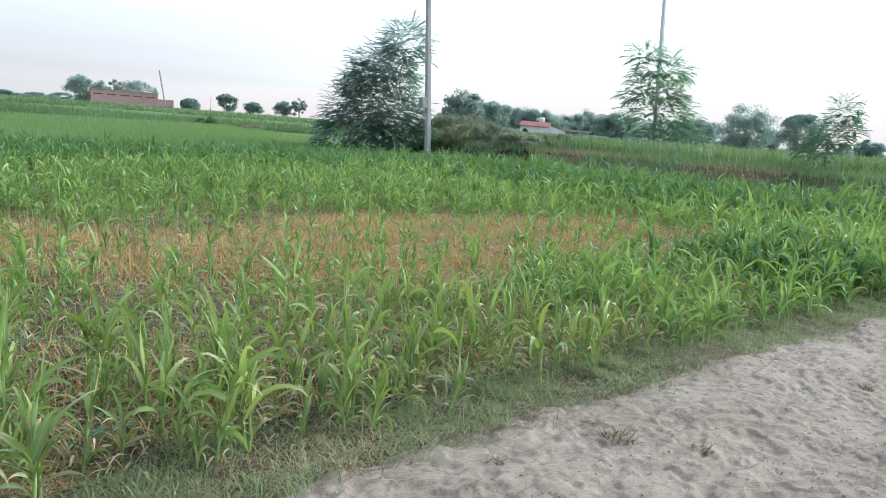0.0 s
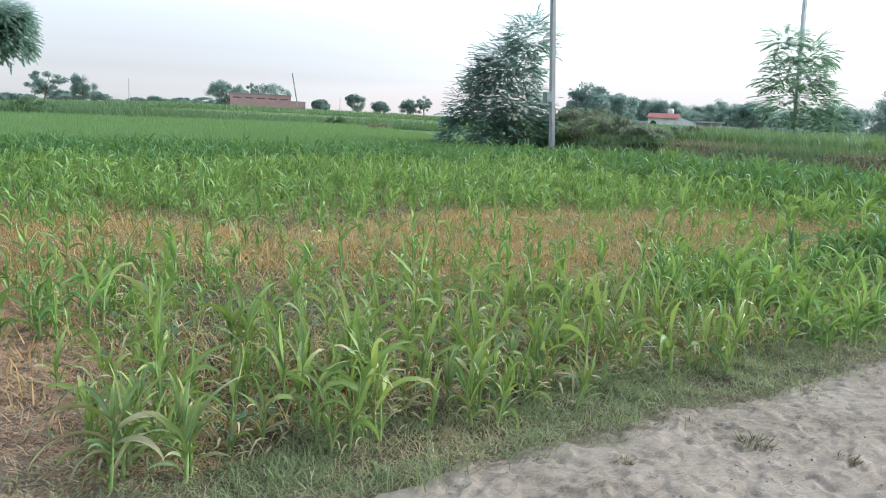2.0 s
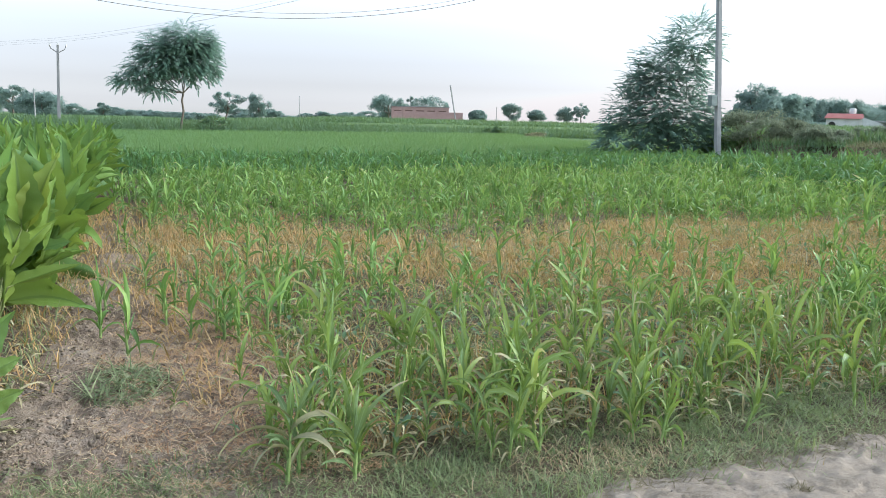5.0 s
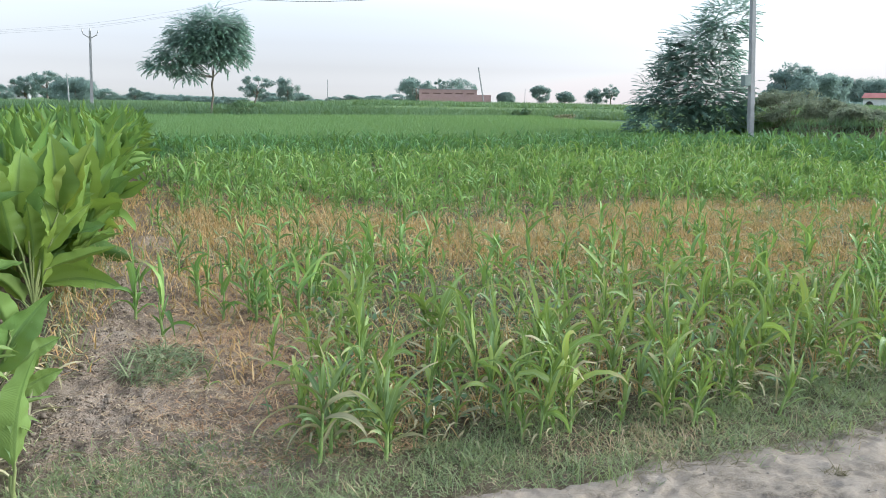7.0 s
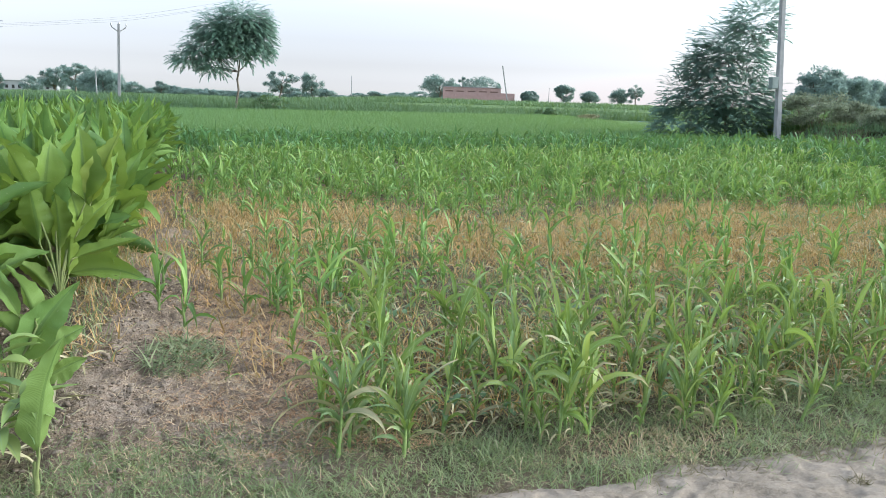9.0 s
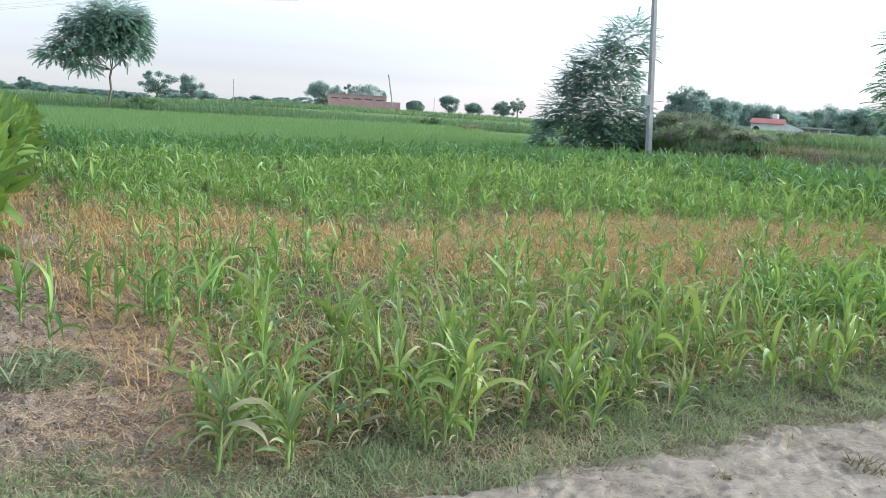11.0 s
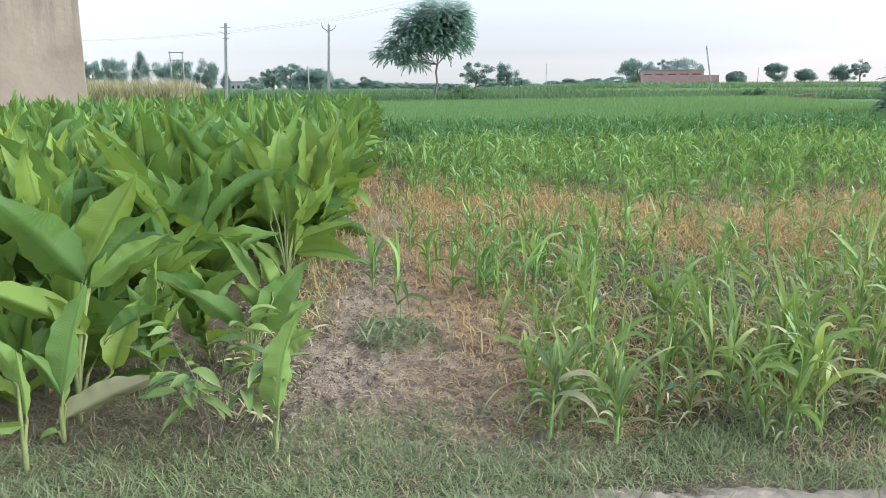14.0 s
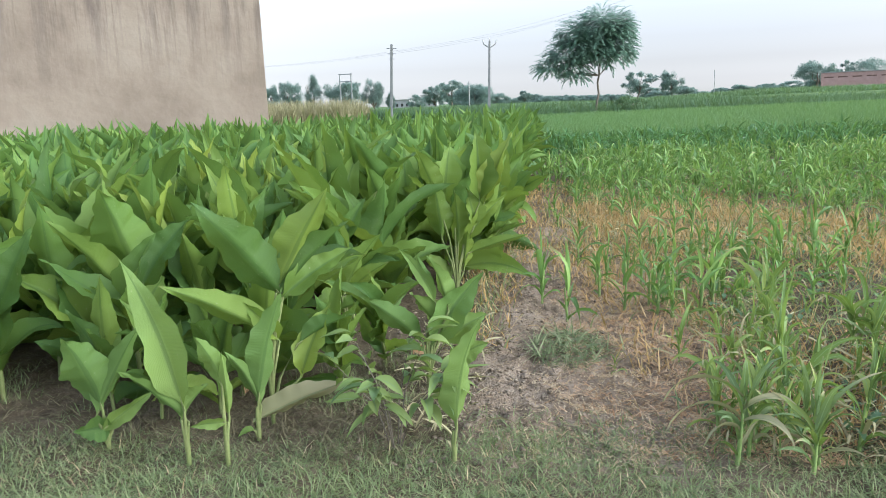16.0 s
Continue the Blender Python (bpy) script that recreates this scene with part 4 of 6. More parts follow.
def build_low_plants():
    rg = np.random.default_rng(31)
    # green grass along the track
    def verge(x, y):
        e = ROAD_EDGE + 0.12 * (vnoise(x * 1.3, 3.7) - 0.5) + 0.1 * (vnoise(x * 4.1, 9.1) - 0.5)
        d = (smooth(y, e - 0.08, e + 0.16) + (0.25 + 0.15 * (x > 0)) * smooth(y, e - 0.34, e) * (vnoise(x * 5 + 3, y * 5) > 0.55)) * np.where(x < -0.5, 1 - 0.85 * smooth(y, 3.15, 3.4) * (1 - 0.5 * smooth(vnoise(x * 2.1, y * 2.1), 0.5, 0.8)) - 0.15 * smooth(y, 3.5, 3.7), 1 - smooth(y, 3.1, 3.6)) * (0.35 + 0.9 * vnoise(x * 3.3, y * 3.3))
        d = d * np.where(x < 1.2, 1.0, 0.85) * np.where(x < -0.5, 0.25 - 0.19 * smooth(-x, 0.9, 1.4) + (0.6 - 0.4 * smooth(-x, 0.9, 1.4)) * smooth(vnoise(x * 2.7 + 4, y * 2.7), 0.45, 0.7), 1.0) + (1 - smooth(x + 0.5 * (vnoise(x * 2.0, y * 2.0) - 0.5), -0.2, 0.6)) * smooth(y, 1.9, 2.5) * (1 - smooth(y, 2.9, 3.25)) * (0.75 + 0.3 * vnoise(x * 2.5, y * 2.5))
        d = d * (1 - 0.5 * smooth(-x, 0.5, 0.8) * smooth(y, 2.55, 2.8) * smooth(vnoise(x * 1.9 + 8, y * 1.9), 0.3, 0.55))
        return 5200 * d
    x, y = scatter(-4.5, 12, 1.9, 3.7, verge, 5200, rg)
    N = len(x)
    blade_stuff("verge_grass", "short tangled green grass along the dirt track", "grass", x, y, rg.uniform(0.03, 0.085, N) * (0.35 + 1.2 * vnoise(x * 4.5 + 1, y * 4.5)) * (1 + 0.7 * smooth(y, 2.85, 3.1) * smooth(x, 0.8, 1.6)), rg.uniform(0.003, 0.006, N), rg.uniform(0.1, 1.3, N), rg.uniform(0.2, 1.8, N), M_GRASS, rg)
    x, y = scatter(-4.0, 11, 2.3, 3.6, lambda x, y: 1.6 * verge(x, y), 8300, rg)
    N = len(x)
    blade_stuff("matted_grass", "matted short green grass along the dirt track", "grass", x, y, rg.uniform(0.025, 0.07, N), rg.uniform(0.003, 0.006, N), rg.uniform(0.0, 1.2, N), rg.uniform(0.2, 1.4, N), M_GRASS, rg, 1)
    x, y = scatter(-4.5, 12, 2.4, 3.7, lambda x, y: (0.22 * vnoise(x * 1.1 + 3, y * 2.0) * (0.6 + 0.4 * smooth(x, -0.5, 0.5)) + 1.1 * np.exp(-((x - 1.95) / 0.38) ** 2 - ((y - 2.85) / 0.2) ** 2)) * verge(x, y), 5800, rg)
    N = len(x)
    blade_stuff("dry_verge_grass", "yellowed dry grass along the dirt track", "grass", x, y, rg.uniform(0.03, 0.1, N), rg.uniform(0.003, 0.005, N), rg.uniform(0.1, 1.3, N), rg.uniform(0.2, 1.6, N), M_STRAW, rg)
    # taller tufts that stand out of the short grass
    x, y = scatter(-4.5, 3.0, 2.35, 3.1, lambda x, y: 2400 * smooth(vnoise(x * 2.3 + 11, y * 3.1), 0.58, 0.8) * smooth(y, 2.4, 2.6), 2400, rg)
    N = len(x)
    blade_stuff("tall_grass", "taller green grass tufts in the short verge grass", "grass", x, y, rg.uniform(0.06, 0.16, N), rg.uniform(0.003, 0.006, N), rg.uniform(0.5, 1.5, N), rg.uniform(0.2, 1.6, N), M_GRASS, rg, 3)
    # weeds under the maize
    def weeds(x, y):
        return (330 + 150 * (1 - smooth(y, 5.0, 6.5))) * (0.3 + vnoise(x * 1.7, y * 1.7)) * (1 - 0.97 * bare_amount(x, y)) * smooth(x + 0.3 * (y > 7), -0.1, 0.5) * (1 - smooth(y, 8, 14) * 0.7) + 380 * smooth(x, -1.05, -0.8) * (1 - smooth(x, -0.6, -0.35)) * smooth(y, 4.2, 4.8)
    x, y = scatter(-1.1, 12, 3.3, 14, weeds, 1720, rg)
    N = len(x)
    blade_stuff("field_weeds", "low green weeds under the maize", "weeds", x, y, rg.uniform(0.06, 0.2, N), rg.uniform(0.006, 0.012, N), rg.uniform(0.6, 1.5, N), rg.uniform(0.1, 1.5, N), M_GRASS, rg)
    # dry weeds of the brown band
    def band(x, y):
        c = 0.35 * (1 - smooth(x, 0.3, 1.3)) * smooth(y + 3 * smooth(x, -0.2, 0.4), 6.2, 8.0) * (1 - smooth(y, 15, 20))
        return 1350 * np.maximum(dry_band(x, y) * smooth(x, -0.3, 0.5), c) * (0.3 + vnoise(x * 2.1 + 4, y * 2.1)) + (200 + 620 * (1 - smooth(y, 4.2, 5.2))) * (1 - bare_amount(x, y)) * smooth(x, 0, 1) + 420 * smooth(x, -1.0, -0.75) * (1 - smooth(x, -0.55, -0.25)) * smooth(y, 4.3, 5.0)
    x, y = scatter(-1.0, 16, 3.3, 14, band, 1900, rg)
    N = len(x)
    blade_stuff("dry_weeds", "orange-brown dead weeds standing between the maize", "dry weeds", x, y, rg.uniform(0.06, 0.21, N), rg.uniform(0.005, 0.013, N), rg.uniform(0.2, 1.4, N), rg.uniform(-0.3, 1.8, N), M_DRY_WEED, rg)
    # small broad-leaved weeds and dead leaves on the ground
    x, y = scatter(-0.7, 12, 3.2, 9, lambda x, y: 110 * vnoise(x * 1.3 + 5, y * 1.3) * (1 - bare_amount(x, y)) * smooth(x, 0.0, 0.6) * (1 - 0.7 * smooth(y, 5, 6)), 420, rg)
    N = len(x)
    b = ground_points(x, y)
    b[:, 2] += rg.uniform(0.0, 0.12, N)
    v = strips(b, rg.uniform(0, 6.3, N), rg.uniform(0.05, 0.12, N), rg.uniform(0.02, 0.04, N), rg.uniform(-0.2, 0.9, N), rg.uniform(0.2, 1.2, N), 3, lance_profile, 0.3)
    tagged(new("broad_weeds", mesh_from("broad_weeds", *v, M_CROP)), "small broad-leaved green weeds under the maize", "weeds", kind="stuff")
    x, y = scatter(-0.9, 12, 3.1, 10, lambda x, y: (150 + 520 * (1 - smooth(y, 4.2, 5.2))) * vnoise(x * 1.5, y * 1.5 + 8) * (1 - bare_amount(x, y)) * smooth(y, 2.95, 3.2), 670, rg)
    N = len(x)
    b = ground_points(x, y)
    b[:, 2] += rg.uniform(0.005, 0.1, N)
    v = strips(b, rg.uniform(0, 6.3, N), rg.uniform(0.06, 0.2, N), rg.uniform(0.006, 0.014, N), rg.uniform(-0.3, 0.8, N), rg.uniform(0.2, 1.6, N), 4, maize_profile, 0.3, rg.normal(0, 1.5, N))
    tagged(new("dead_leaves", mesh_from("dead_leaves", *v, M_DRY_LEAF)), "withered brown maize leaves hanging and lying on the soil", "dead leaves", kind="stuff")
    # straw lying on the bare corner
    def straw(x, y):
        return 4200 * bare_amount(x, y) * smooth(x, -0.9, -0.5) * (0.1 + 0.9 * smooth(x + 0.5 * (vnoise(x * 3, y * 3) - 0.5), -0.35, 0.25)) * (0.3 + vnoise(x * 5, y * 5)) + 60
    x, y = scatter(-1.4, 8, 3.0, 8, straw, 6560, rg)
    N = len(x)
    blade_stuff("straw_litter", "pale dry straw lying on bare soil", "straw", x, y, rg.uniform(0.015, 0.055, N), 0.005, rg.uniform(-0.05, 0.5, N), rg.uniform(0, 0.4, N), M_STRAW, rg, 2, 0.012)


def build_rust_litter():
    rg = np.random.default_rng(39)
    x, y = scatter(-0.2, 1.3, 3.1, 7, lambda x, y: 5200 * smooth(x + 0.7 * (vnoise(x * 3, y * 3) - 0.5), -0.25, 0.45) * (1 - smooth(x, 0.9, 1.3)) * (1 - smooth(y, 6.2, 8)), 5200, rg)
    N = len(x)
    blade_stuff("rusty_litter", "matted reddish-brown dead grass on bare soil", "dead grass", x, y, rg.uniform(0.015, 0.065, N), rg.uniform(0.004, 0.008, N), rg.uniform(-0.05, 0.8, N), rg.uniform(0, 0.9, N), M_RUST, rg, 2, 0.006)


def build_grass_heap():
    rg = np.random.default_rng(41)
    N = 540
    r, a = 0.25 * np.sqrt(rg.random(N)), rg.uniform(0, 6.3, N)
    b = np.stack([r * np.cos(a) * 0.95, r * np.sin(a) * 1.25, 0.07 * (1 - (r / 0.25) ** 2) * rg.random(N)], 1)
    v = blades(b, rg.uniform(0, 6.3, N), rg.uniform(0.06, 0.22, N), rg.uniform(0.005, 0.011, N), rg.uniform(-0.2, 0.8, N), rg.uniform(0.2, 1.4, N), 4)
    ob = new("grass_heap", mesh_from("grass_heap", *v, M_WILTED))
    ob.matrix_basis = pose(-0.03, 4.52, float(fine_land(-0.03, 4.52)) + 0.01)
    tagged(ob, "small heap of cut wilted grey-green grass on bare soil", "grass heap", kind="stuff")


def build_clods():
    rg = np.random.default_rng(43)
    vs, qs, off = [], [], 0
    cube = np.array([(-1, -1, -1), (1, -1, -1), (1, 1, -1), (-1, 1, -1), (-1, -1, 1), (1, -1, 1), (1, 1, 1), (-1, 1, 1)], float)
    fq = np.array([(0, 3, 2, 1), (4, 5, 6, 7), (0, 1, 5, 4), (1, 2, 6, 5), (2, 3, 7, 6), (3, 0, 4, 7)])
    x, y = scatter(-1.3, 0.6, 2.95, 7.0, lambda x, y: 2600 * np.exp(-((x + 0.5) / 0.28) ** 2) * (0.1 + smooth(vnoise(x * 4, y * 4), 0.35, 0.8)) + 150, 3000, rg)
    z = fine_land(x, y)
    for i in range(len(x)):
        s = 0.003 + 0.013 * rg.random() ** 4
        e = Euler((rg.normal(0, 0.35), rg.normal(0, 0.35), rg.uniform(0, 6))).to_matrix()
        c = (cube * rg.uniform(0.35, 1.15, (8, 1)) * s * rg.uniform(0.6, 1.4, 3) * (1, 1, 0.55)) @ np.array(e).T
        vs.append(c + (x[i], y[i], z[i] + s * 0.1))
        qs.append(fq + off)
        off += 8
    mat = rough_mat("soil_clod", [(0.3, (0.13, 0.098, 0.073)), (0.7, (0.33, 0.255, 0.188))], 20, 0.95)
    tagged(new("soil_clods", mesh_from("soil_clods", np.concatenate(vs), np.concatenate(qs), None, mat, False)), "crumbled grey-brown soil clods beside the turmeric", "soil clods", kind="stuff")


def build_road_crumbs():
    rg = np.random.default_rng(45)
    x, y = scatter(0.2, 9, 0.7, 2.75, lambda x, y: 60 + 500 * smooth(vnoise(x * 1.6, y * 2.1), 0.55, 0.85), 560, rg)
    z = road_height(x, y)
    N = len(x)
    cube = np.array([(-1, -1, -1), (1, -1, -1), (1, 1, -1), (-1, 1, -1), (-1, -1, 1), (1, -1, 1), (1, 1, 1), (-1, 1, 1)], float)
    fq = np.array([(0, 3, 2, 1), (4, 5, 6, 7), (0, 1, 5, 4), (1, 2, 6, 5), (2, 3, 7, 6), (3, 0, 4, 7)])
    s = 0.0012 + 0.0045 * rg.random(N) ** 4
    v = cube[None] * rg.uniform(0.5, 1.1, (N, 8, 1)) * s[:, None, None] * rg.uniform(0.6, 1.4, (N, 1, 3))
    a = rg.uniform(0, 6.3, N)
    c, sn = np.cos(a)[:, None], np.sin(a)[:, None]
    v = np.stack([v[..., 0] * c - v[..., 1] * sn, v[..., 0] * sn + v[..., 1] * c, v[..., 2]], -1) + np.stack([x, y, z + s * 0.3], 1)[:, None]
    q = fq[None] + (np.arange(N) * 8)[:, None, None]
    mat = rough_mat("road_crumb", [(0.3, (0.19, 0.155, 0.125)), (0.7, (0.36, 0.3, 0.25))], 25, 0.95)
    tagged(new("road_crumbs", mesh_from("road_crumbs", v, q, None, mat, False)), "loose earth crumbs on the sandy track", "earth crumbs", kind="stuff")
    x, y = scatter(0.2, 9, 0.7, 2.7, lambda x, y: 130 * smooth(vnoise(x * 1.2 + 6, y * 1.5), 0.45, 0.9) + 9, 140, rg)
    N = len(x)
    v = blades(np.stack([x, y, road_height(x, y) + 0.006], 1), rg.uniform(0, 6.3, N), rg.uniform(0.03, 0.14, N), 0.004, rg.uniform(-0.05, 0.15, N), rg.uniform(0, 0.2, N), 2)
    tagged(new("road_straw", mesh_from("road_straw", *v, M_OLD_LITTER)), "dry stalks and straw scattered on the track", "straw", kind="stuff")


def build_edge_debris():
    """Broken roots and grey dead grass where the track meets the verge."""
    rg = np.random.default_rng(48)
    def edge_dens(x, y):
        e = ROAD_EDGE + 0.12 * (vnoise(x * 1.3, 3.7) - 0.5) + 0.1 * (vnoise(x * 4.1, 9.1) - 0.5)
        return 4200 * np.exp(-((y - e + 0.04) / 0.07) ** 2) * smooth(vnoise(x * 2.7, y * 2.7), 0.35, 0.7)
    x, y = scatter(0.0, 11, 2.2, 2.9, edge_dens, 4200, rg)
    N = len(x)
    b = np.stack([x, y, np.maximum(road_height(x, y), fine_land(x, y)) + 0.003], 1)
    v = blades(b, rg.uniform(0, 6.3, N), rg.uniform(0.03, 0.09, N), rg.uniform(0.003, 0.006, N), rg.uniform(-0.05, 0.9, N), rg.uniform(0, 1.2, N), 2)
    tagged(new("edge_debris", mesh_from("edge_debris", *v, M_OLD_LITTER)), "grey-brown dead grass and roots at the track edge", "debris", kind="stuff")


def build_bean_weed():
    """A spindly weed with pointed oval leaves beside the turmeric."""
    rg = np.random.default_rng(46)
    root = thing("leafy_weed", (-0.81, 3.13, float(fine_land(-0.81, 3.13))), "spindly weed with pointed pale green leaves by the turmeric", "weed")
    for k in range(8):
        a = k * 0.8 + rg.normal(0, 0.2)
        tip = np.array((0.25 * math.cos(a), 0.16 * math.sin(a), rg.uniform(0.34, 0.52)))
        tube_part("stem", [(0.015 * math.cos(a), 0.015 * math.sin(a), -0.02), tuple(tip * (0.3, 0.3, 0.5)), tuple(tip)], [0.0035, 0.003, 0.0015], M_BARK, root, "thin reddish stem", 5)
        for j in range(7):
            b = tip * (0.55 + 0.075 * j) + (0, 0, 0.02)
            v = strips(b[None], [a + rg.uniform(-1.8, 1.8)], [rg.uniform(0.1, 0.2)], [rg.uniform(0.035, 0.062)], [rg.uniform(-0.15, 0.4)], [rg.uniform(0.2, 1.3)], 8, lance_profile, 0.7, rg.normal(0, 0.5), 1.4, 0.05)
            lm = M_CROP_YELLOW if (k + j) % 7 == 3 else M_WEED
            part("leaf", mesh_from("leaf", *v, lm), lm, root)


def build_road_tufts():
    rg = np.random.default_rng(47)
    for x, y, s in ((3.34, 2.13, 1.0), (2.59, 2.28, 0.55), (3.59, 1.81, 0.6), (5.6, 1.75, 0.6)):
        N = int(160 * s)
        r, a = 0.09 * s * np.sqrt(rg.random(N)), rg.uniform(0, 6.3, N)
        b = np.stack([r * np.cos(a), r * np.sin(a), np.zeros(N)], 1)
        v = blades(b, rg.uniform(0, 6.3, N), rg.uniform(0.03, 0.09, N) * (0.6 + s * 0.4), 0.005, rg.uniform(0.2, 1.2, N), rg.uniform(0.2, 1.2, N), 2)
        ob = new("dry_tuft", mesh_from("dry_tuft", *v, M_OLD_LITTER if s > 0.52 else M_SCRUB))
        ob.matrix_basis = pose(x, y, float(road_height(x, y)) - 0.005)
        tagged(ob, "small trampled brownish grass tuft on the sandy track", "grass tuft", "tufts on the track")


# ---- far fields ----
def crop_stuff(name, label, x, y, h, width, mat, rg, seg=2, lean=0.35):
    z = land(x, y)
    N = len(x)
    v = blades(np.stack([x, y, z], 1), rg.uniform(0, 6.3, N), h, width, np.pi / 2 - rg.random(N) * lean, rg.uniform(0.1, 1.0, N), seg)
    tagged(new(name, mesh_from(name, *v, mat)), label, "crop field", kind="stuff")


def polar_scatter(n, az0, az1, d0, d1, rg):
    a = np.radians(rg.uniform(az0, az1, n))
    d = d0 * (d1 / d0) ** rg.random(n)
    return -np.sin(a) * d, np.cos(a) * d


def build_far_fields():
    rg = np.random.default_rng(51)
    # rice beyond maize and turmeric
    x, y = polar_scatter(420000, -44, 40, 26.0, 75, rg)
    k = (y > 25.9) & (x < 30 - 0.25 * y + 0.004 * y * y) & ~((x < -7.6) & (y < 34)) & (y < 50 + 0.3 * np.clip(x, -10, 30))
    x, y = x[k], y[k]
    d = np.hypot(x, y)
    crop_stuff("rice_field", "even bright green field of young rice", x, y, rg.uniform(0.46, 0.56, len(x)), 0.008 + 0.0007 * d, M_RICE, rg, 1)
    # taller strips on the slope behind
    for nm, d0, d1, hh, a0, a1, mat in (("crop_strip", 58, 96, 1.0, -40, 4, M_STRIP), ("crop_strip_west", 74, 100, 0.8, -6, 22, M_STRIP), ("crop_strip_upper", 150, 172, 1.0, -48, 30, M_CROP), ("crop_strip_ridge", 196, 225, 0.9, -48, 40, M_CROP)):
        x, y = polar_scatter(50000, a0, a1, d0, d1, rg)
        n2 = 0.6 * vnoise(x * 0.08, y * 0.08) + 0.4 * vnoise(x * 0.45 + 3, y * 0.3)
        k = (n2 > 0.16) & ~((d0 < 70) & (y < 53 + 0.3 * np.clip(x, -10, 30)))
        x, y, n2 = x[k], y[k], n2[k]
        crop_stuff(nm, "strip of taller dark green fodder crop on rising ground", x, y, hh * (0.35 + 1.1 * n2) * rg.uniform(0.6, 1.2, len(x)), 0.03 + 0.0006 * np.hypot(x, y), mat, rg, 1, 0.8)
    # rough grass between rice and slope
    x, y = polar_scatter(40000, -46, 25, 46, 150, rg)
    k = (vnoise(x * 0.15 + 5, y * 0.15) > 0.62) & (y > 50 + 0.3 * np.clip(x, -10, 30)) & (np.hypot(x, y) > 66)
    crop_stuff("rough_grass", "rough mixed grass on fallow ground", x[k], y[k], rg.uniform(0.25, 0.6, k.sum()), 0.12, M_CROP_YELLOW, rg)
    # crop on the raised land beyond the bank
    x, y = polar_scatter(60000, -84, -38, 29, 110, rg)
    k = (x > 26.0)
    x, y = x[k], y[k]
    crop_stuff("bank_crop", "dull green crop on raised land beyond the bank", x, y, rg.uniform(0.5, 0.85, len(x)) * (0.7 + 0.5 * vnoise(x * 0.2, y * 0.2)), 0.02 + 0.0014 * np.hypot(x, y), M_CROP, rg)
    # dry and green growth on the bank itself
    x, y = rg.uniform(22.0, 26.6, 26000), rg.uniform(3, 30, 26000)
    n2 = vnoise(x * 0.8, y * 0.4)
    k = n2 > 0.48
    keep = (rg.random(len(x)) < 0.75) | (x > 24.2)
    x, y, k = x[keep], y[keep], k[keep]
    crop_stuff("bank_dry_grass", "dry brown grass on the earth bank", x[k], y[k], rg.uniform(0.1, 0.35, k.sum()), 0.03, M_SCRUB, rg, 2, 1.0)
    crop_stuff("bank_green_grass", "green grass on the earth bank", x[~k], y[~k], rg.uniform(0.15, 0.45, (~k).sum()), 0.03, M_CROP, rg, 2, 0.8)
    # dry cane stand
    x, y = rg.uniform(-27.0, -17.2, 9000), rg.uniform(61, 74, 9000)
    k = y > 67 + 0.6 * (x + 16)
    crop_stuff("dry_cane_stand", "stand of tall straw-coloured dry cane", x[k], y[k], rg.uniform(1.3, 2.3, k.sum()), 0.06, M_CANE, rg, 3, 0.3)


